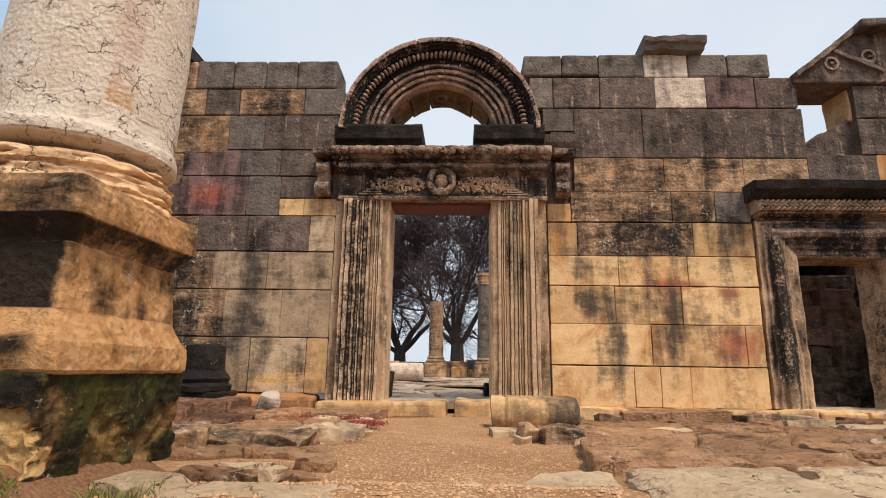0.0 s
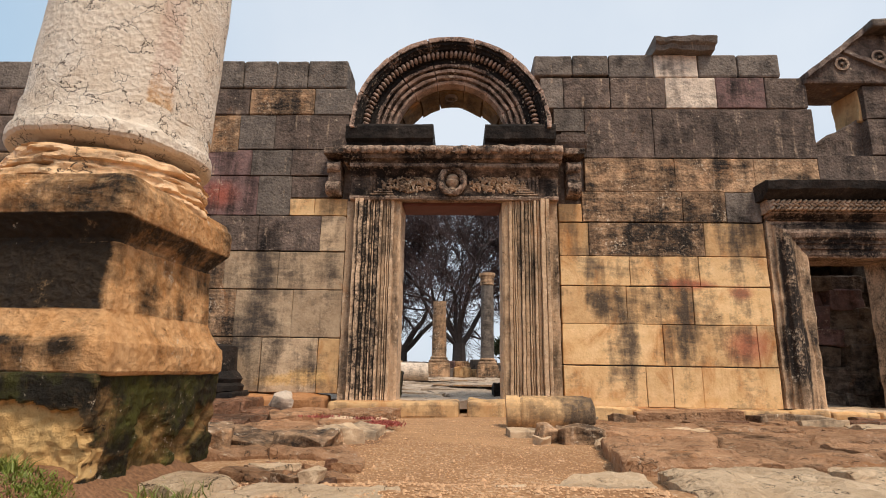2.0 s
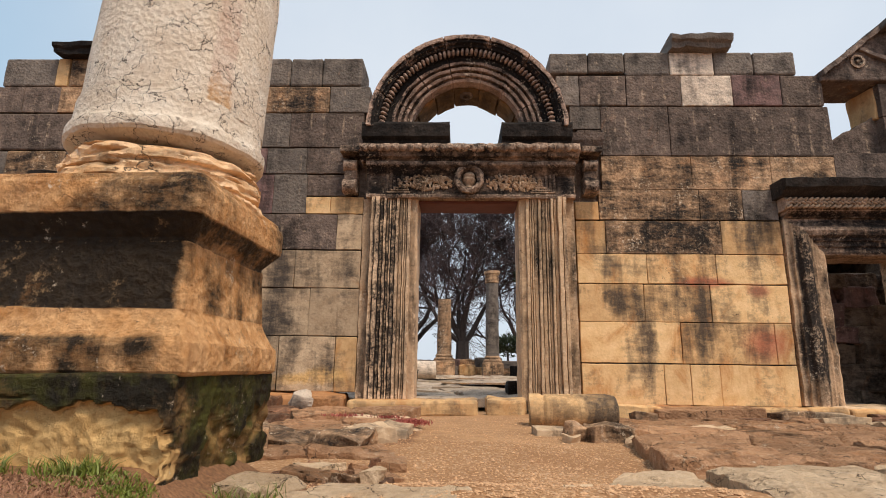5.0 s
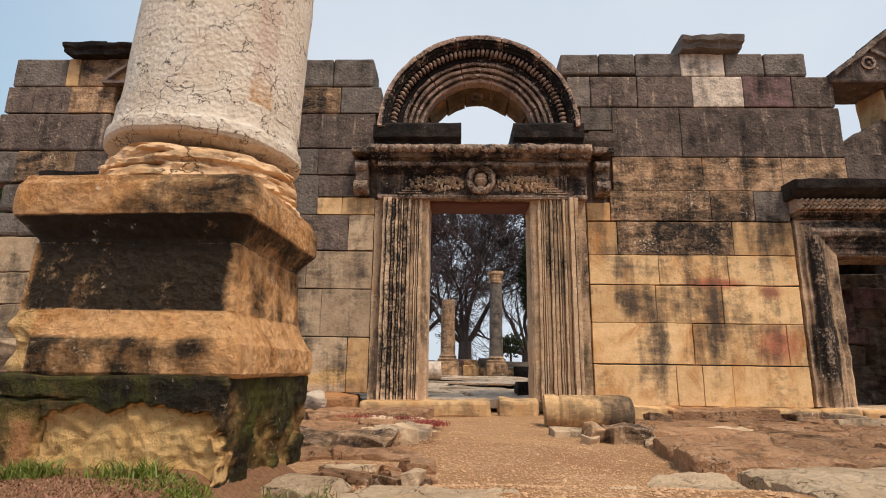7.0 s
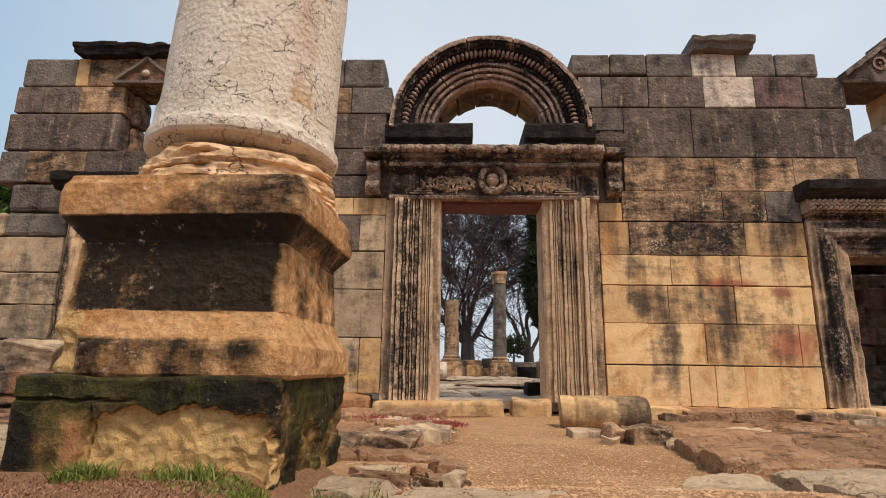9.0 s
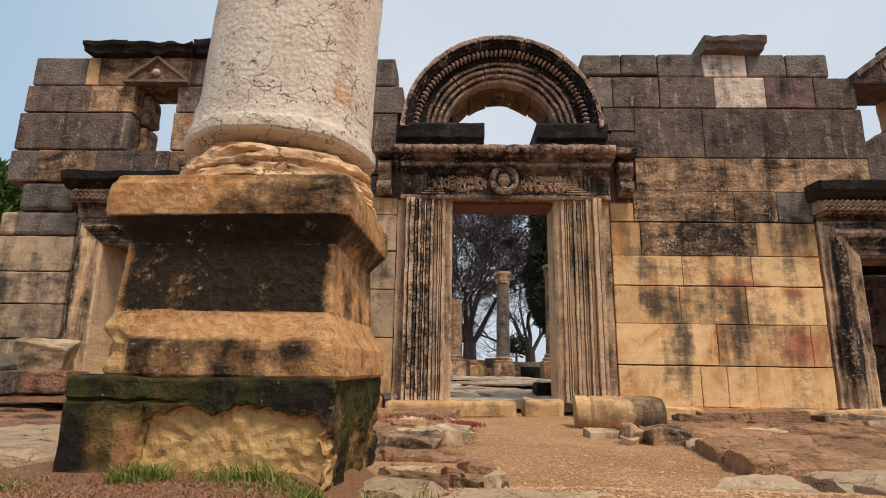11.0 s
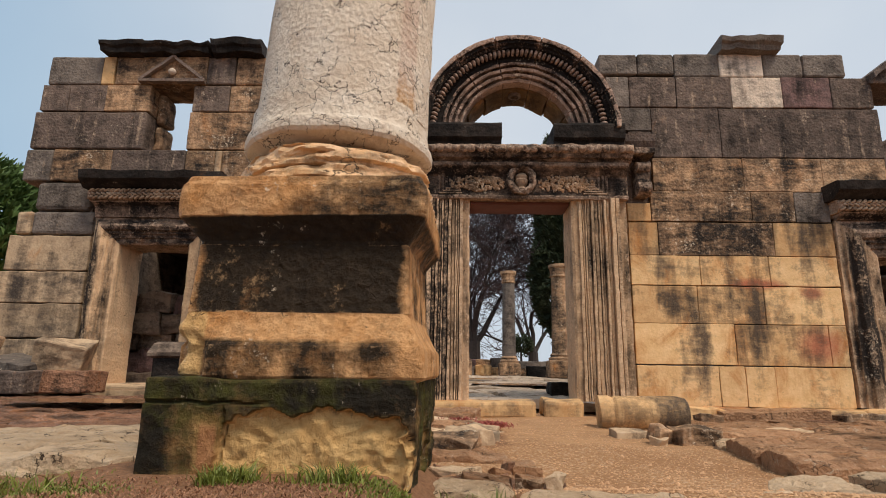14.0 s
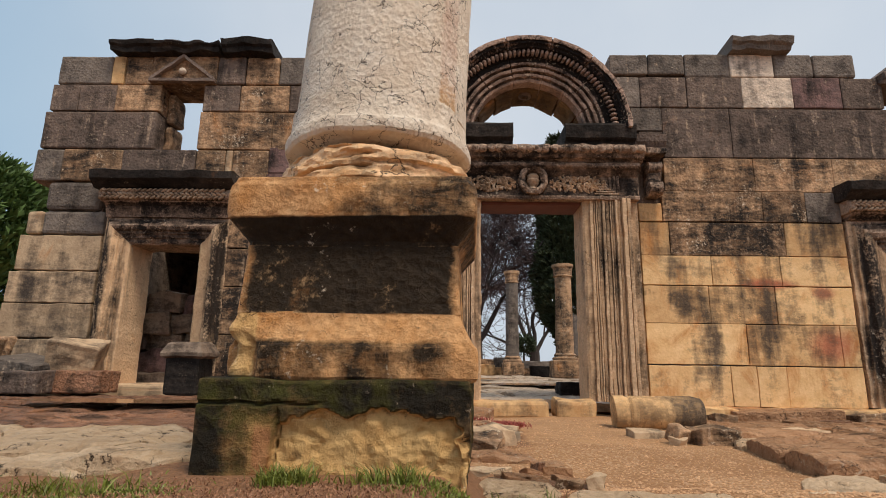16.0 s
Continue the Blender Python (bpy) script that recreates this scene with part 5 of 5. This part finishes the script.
# ---- the hall's columns and low walls ----
def hall_column(x, y, z0, foot, h, r, capital, label, shade):
    c = empty("hall_column", label, "column", "columns of the hall", loc=(x, y, z0))
    part("pedestal", rock(r * 3.0, r * 3.0, foot, 4, 4, 3, 0.04, 0.03, 4, x), M["m"], c, loc=(0, 0, foot / 2))
    part("base", lathe([(r * 1.35, foot - 0.01), (r * 1.4, foot + 0.08), (r * 1.15, foot + 0.14), (r * 1.2, foot + 0.2), (r, foot + 0.26)], 24, 0.01), M["m"], c)
    part("shaft", lathe([(r * (1 - 0.012 * k), foot + 0.25 + (h - 0.25) * k / 8) for k in range(9)], 24, 0.02, 2, x), M["g"] if shade else M["m"], c)
    if capital:
        part("capital", lathe([(r * 0.9, foot + h - 0.01), (r * 1.08, foot + h + 0.03), (r * 1.0, foot + h + 0.08), (r * 1.05, foot + h + 0.32), (r * 1.2, foot + h + 0.38), (r * 1.2, foot + h + 0.48), (r * 0.5, foot + h + 0.5)], 24, 0.012), M["m"], c, "weathered capital ring")
    return c


hall_column(-0.69, 14.3, 0.12, 0.55, 2.42, 0.29, False, "broken stone column stump on a square base", False)
hall_column(1.22, 14.3, 0.12, 0.50, 3.15, 0.27, True, "slender stone column with a capital ring", True)
hall_column(3.02, 13.0, 0.10, 0.62, 3.1, 0.34, True, "thick stone column with capital on a square base", False)
hall_column(4.0, 15.4, 0.12, 0.6, 1.9, 0.36, False, "short stone column stump on a square base", True)
roll = part("column_drum", lathe([(0.18, -0.5), (0.25, -0.49), (0.262, -0.3), (0.262, 0.3), (0.25, 0.49), (0.18, 0.5)], 32, 0.012), M["w"], loc=(-1.28, 8.5, 0.33), rot=(0, 90, 6))
tagged(roll, "pale column drum lying on the wet hall floor", "column drum")
boulder("stone", -0.98, 1.5, -0.06, 0.30, 0.5, 0.42, M_PLINTH, "mossy dark column base inside the doorway", 0, 0.05, 22)
boulder("stone", 0.92, 2.2, -0.06, 0.42, 0.5, 0.24, M_BLACK, "low dark block inside the doorway", 0, 0.04, 23)
wall_r = random.Random(8)
for y, zz, hh, n in ((15.2, 0.1, 0.36, 16), (15.3, 0.44, 0.34, 16)):
    x = -6.0
    for i in range(n):
        w = wall_r.uniform(0.6, 1.2)
        boulder("wall_stone", x + w / 2, y + wall_r.uniform(-0.1, 0.1), zz, w * 0.97, 0.6, hh * wall_r.uniform(0.8, 1.15), wall_r.choice([M["m"], M["g"], M["r"], M["t"]]), "squared stone of the low ruined back wall", 0, 0.04, wall_r.random() * 30, "low back wall stones")
        x += w
x = 1.9
for i in range(5):
    boulder("wall_stone", x + 0.5, 14.5, 0.12, 0.95, 0.5, 0.42, M_BLACK if i < 2 else M["g"], "dark squared stone of the low ruined back wall", 0, 0.04, i + 60, "low back wall stones")
    x += 1.0


# ---- trees ----
def tube(verts, faces, p, q, r0, r1, n):
    d = (q - p).normalized()
    u = d.orthogonal().normalized()
    v = d.cross(u)
    o = len(verts)
    for c, r in ((p, r0), (q, r1)):
        for i in range(n):
            a = 2 * math.pi * i / n
            verts.append(c + (u * math.cos(a) + v * math.sin(a)) * r)
    for i in range(n):
        j = (i + 1) % n
        faces.append((o + i, o + j, o + n + j, o + n + i))


def bare_tree(x, y, z, seed, scale=1.0, top=7):
    r = random.Random(seed)
    t = empty("bare_tree", "large leafless tree with dense purplish-brown twigs", "tree", loc=(x, y, z))
    limbs, twigs = ([], []), ([], [])

    def grow(p, d, length, rad, level):
        steps = 4 if level < 3 else 3
        for s in range(steps):
            d = (d + Vector((r.gauss(0, 0.15), r.gauss(0, 0.15), r.gauss(0.05, 0.11)))).normalized()
            q = p + d * length / steps
            r1 = max(0.011, rad * 0.87)
            out = limbs if level < 4 else twigs
            tube(out[0], out[1], p, q, max(0.011, rad), r1, 7 if level < 2 else 5 if level < 4 else 3)
            p, rad = q, r1
            if level >= 1 and level < top and r.random() < (0.55 if level < 3 else 0.8):
                side = (d + Vector((r.gauss(0, 0.75), r.gauss(0, 0.75), r.gauss(0.1, 0.55)))).normalized()
                grow(p, side, length * r.uniform(0.5, 0.7), rad * 0.5, level + 1 if level > 1 else 3)
        if level < top:
            for k in range(2):
                side = (d + Vector((r.gauss(0, 0.42), r.gauss(0, 0.42), r.gauss(0.05, 0.25)))).normalized()
                grow(p, side, length * r.uniform(0.66, 0.84), rad * r.uniform(0.62, 0.8), level + 1)

    for d, L, rad in ((Vector((-0.22, 0, 1)), 2.6, 0.20), (Vector((0.62, 0.1, 0.7)), 3.0, 0.16), (Vector((-0.85, 0.1, 0.55)), 3.0, 0.13), (Vector((0.22, -0.1, 0.95)), 2.8, 0.19), (Vector((-0.5, -0.2, 0.9)), 2.7, 0.14)):
        grow(Vector((0, 0, 0.7)), d.normalized(), L * scale, rad * scale, 1)
    tube(limbs[0], limbs[1], Vector((0, 0, -0.9)), Vector((0, 0, 0.9)), 0.42, 0.33, 10)
    part("trunk", mesh_of("trunk", limbs[0], limbs[1], True), M_BARK, t, "dark forked trunk and limbs")
    tagged(part("crown", mesh_of("crown", twigs[0], twigs[1]), M_TWIG, t, "dense bare twigs"), kind="stuff")


bare_tree(0.1, 22.0, 0.9, 5, 1.1)
bare_tree(-3.4, 26.0, 0.6, 9, 1.15, 7)
bare_tree(4.4, 30.0, 0.6, 12, 1.0, 6)


def leafy(name, label, x, y, z, material, h, w, n, size, seed, cone, trunk=0.2):
    r = random.Random(seed)
    t = empty(name, label, "tree", loc=(x, y, z))
    part("trunk", lathe([(trunk * 1.3, -0.3), (trunk, 0.6), (trunk * 0.7, h * 0.5), (trunk * 0.2, h * 0.9)], 10, 0.03, 2), M_BARK, t)
    verts, faces = [], []
    for i in range(n):
        k = r.random() ** 0.8
        if cone:
            rad = w * (0.35 + 0.65 * min(1, k * 5)) * (1 - 0.75 * max(0, k - 0.35))
        else:
            rad = w * math.sqrt(max(0.02, 1 - (2 * k - 1) ** 2))
        a = r.uniform(0, 2 * math.pi)
        rr = rad * (0.55 + 0.45 * math.sqrt(r.random())) * (1 + 0.25 * noise.noise(Vector((math.cos(a) * 2, math.sin(a) * 2, k * h * 0.9 + seed))))
        c = Vector((rr * math.cos(a), rr * math.sin(a), 0.6 + k * (h - 0.6) + r.gauss(0, 0.1)))
        for b in range(3):
            d = Vector((math.cos(a) + r.gauss(0, 0.6), math.sin(a) + r.gauss(0, 0.6), r.gauss(0.7, 0.6))).normalized()
            u = d.cross(Vector((r.gauss(0, 1), r.gauss(0, 1), r.gauss(0, 1)))).normalized() * size * 0.22
            o = len(verts)
            e = c + d * size * r.uniform(0.7, 1.4)
            verts += [c - u, c + u, e + u * 0.2, e - u * 0.2]
            faces.append((o, o + 1, o + 2, o + 3))
    tagged(part("crown", mesh_of("crown", verts, faces), material, t), kind="stuff")


leafy("cypress", "tall dark green cypress behind the ruined hall", 4.72, 20.0, 0.9, M_CYPRESS, 11.5, 1.7, 15000, 0.24, 3, True)
leafy("shrub", "small dark evergreen shrub beyond the hall", 2.2, 18.5, 0.5, M_CYPRESS, 1.3, 0.5, 500, 0.14, 8, False, 0.05)
leafy("pine_tree", "green pine tree beside the ruin", -14.6, 7.0, -0.3, M_PINE, 6.2, 2.1, 6000, 0.3, 4, False)


# ---- grass ----
def grass(name, label, spots, material, seed, hmin, hmax, wid=0.004):
    r = random.Random(seed)
    verts, faces = [], []
    for cx, cy, rx, ry, n in spots:
        for i in range(n):
            x, y = cx + r.gauss(0, rx), cy + r.gauss(0, ry)
            if -2.05 < x < -1.03 and -5.93 < y < -4.95:
                continue
            z = ground_height(x, y) - 0.004 if name != "red_creeper" else -0.13
            h = r.uniform(hmin, hmax)
            a = r.uniform(0, 6.28)
            u = Vector((math.cos(a), math.sin(a), 0)) * wid
            lean = Vector((r.gauss(0, 0.6), r.gauss(0, 0.6), 0)) * h
            o = len(verts)
            p = Vector((x, y, z))
            mid = p + lean * 0.35 + Vector((0, 0, h * 0.6))
            verts += [p - u, p + u, mid + u * 0.7, mid - u * 0.7, p + lean + Vector((0, 0, h * 0.95))]
            faces += [(o, o + 1, o + 2, o + 3), (o + 3, o + 2, o + 4)]
    tagged(part(name, mesh_of(name, verts, faces), material), label, "grass", kind="stuff")


grass("grass", "tufts of fresh green grass round the pedestal", [(-1.66, -5.98, 0.035, 0.02, 300), (-1.60, -5.97, 0.03, 0.015, 160), (-1.42, -5.99, 0.08, 0.02, 60), (-1.27, -5.98, 0.03, 0.02, 170), (-1.36, -5.98, 0.02, 0.02, 70), (-2.15, -6.05, 0.06, 0.04, 90),
                                                                 (-0.86, -5.75, 0.06, 0.07, 160), (-2.75, -5.95, 0.12, 0.04, 120), (-2.4, -5.92, 0.05, 0.03, 110), (-0.92, -3.72, 0.07, 0.05, 260), (-0.85, -4.9, 0.02, 0.02, 30)], M_GRASS, 3, 0.012, 0.068, 0.0026)
grass("red_creeper", "low reddish creeping plant at the edge of the paving", [(-0.60, -2.28, 0.07, 0.10, 1500), (-0.85, -1.75, 0.08, 0.05, 120), (-1.35, -1.6, 0.1, 0.05, 120)], M_REDWEED, 7, 0.012, 0.04, 0.006)
grass("dry_grass", "matted dry brown grass before the pedestal", [(-1.5, -6.15, 0.6, 0.15, 7000), (-2.7, -6.2, 0.6, 0.13, 7000), (-0.85, -5.6, 0.15, 0.25, 1800)], M_STRAW, 4, 0.004, 0.017, 0.003)
grass("short_grass", "patches of short mossy green grass in the earth", [(-0.98, -6.05, 0.14, 0.06, 3500), (-2.9, -6.05, 0.35, 0.10, 6000), (-2.1, -6.1, 0.10, 0.04, 600), (-0.95, -3.72, 0.12, 0.06, 700)], M_GRASS, 9, 0.005, 0.022, 0.003)
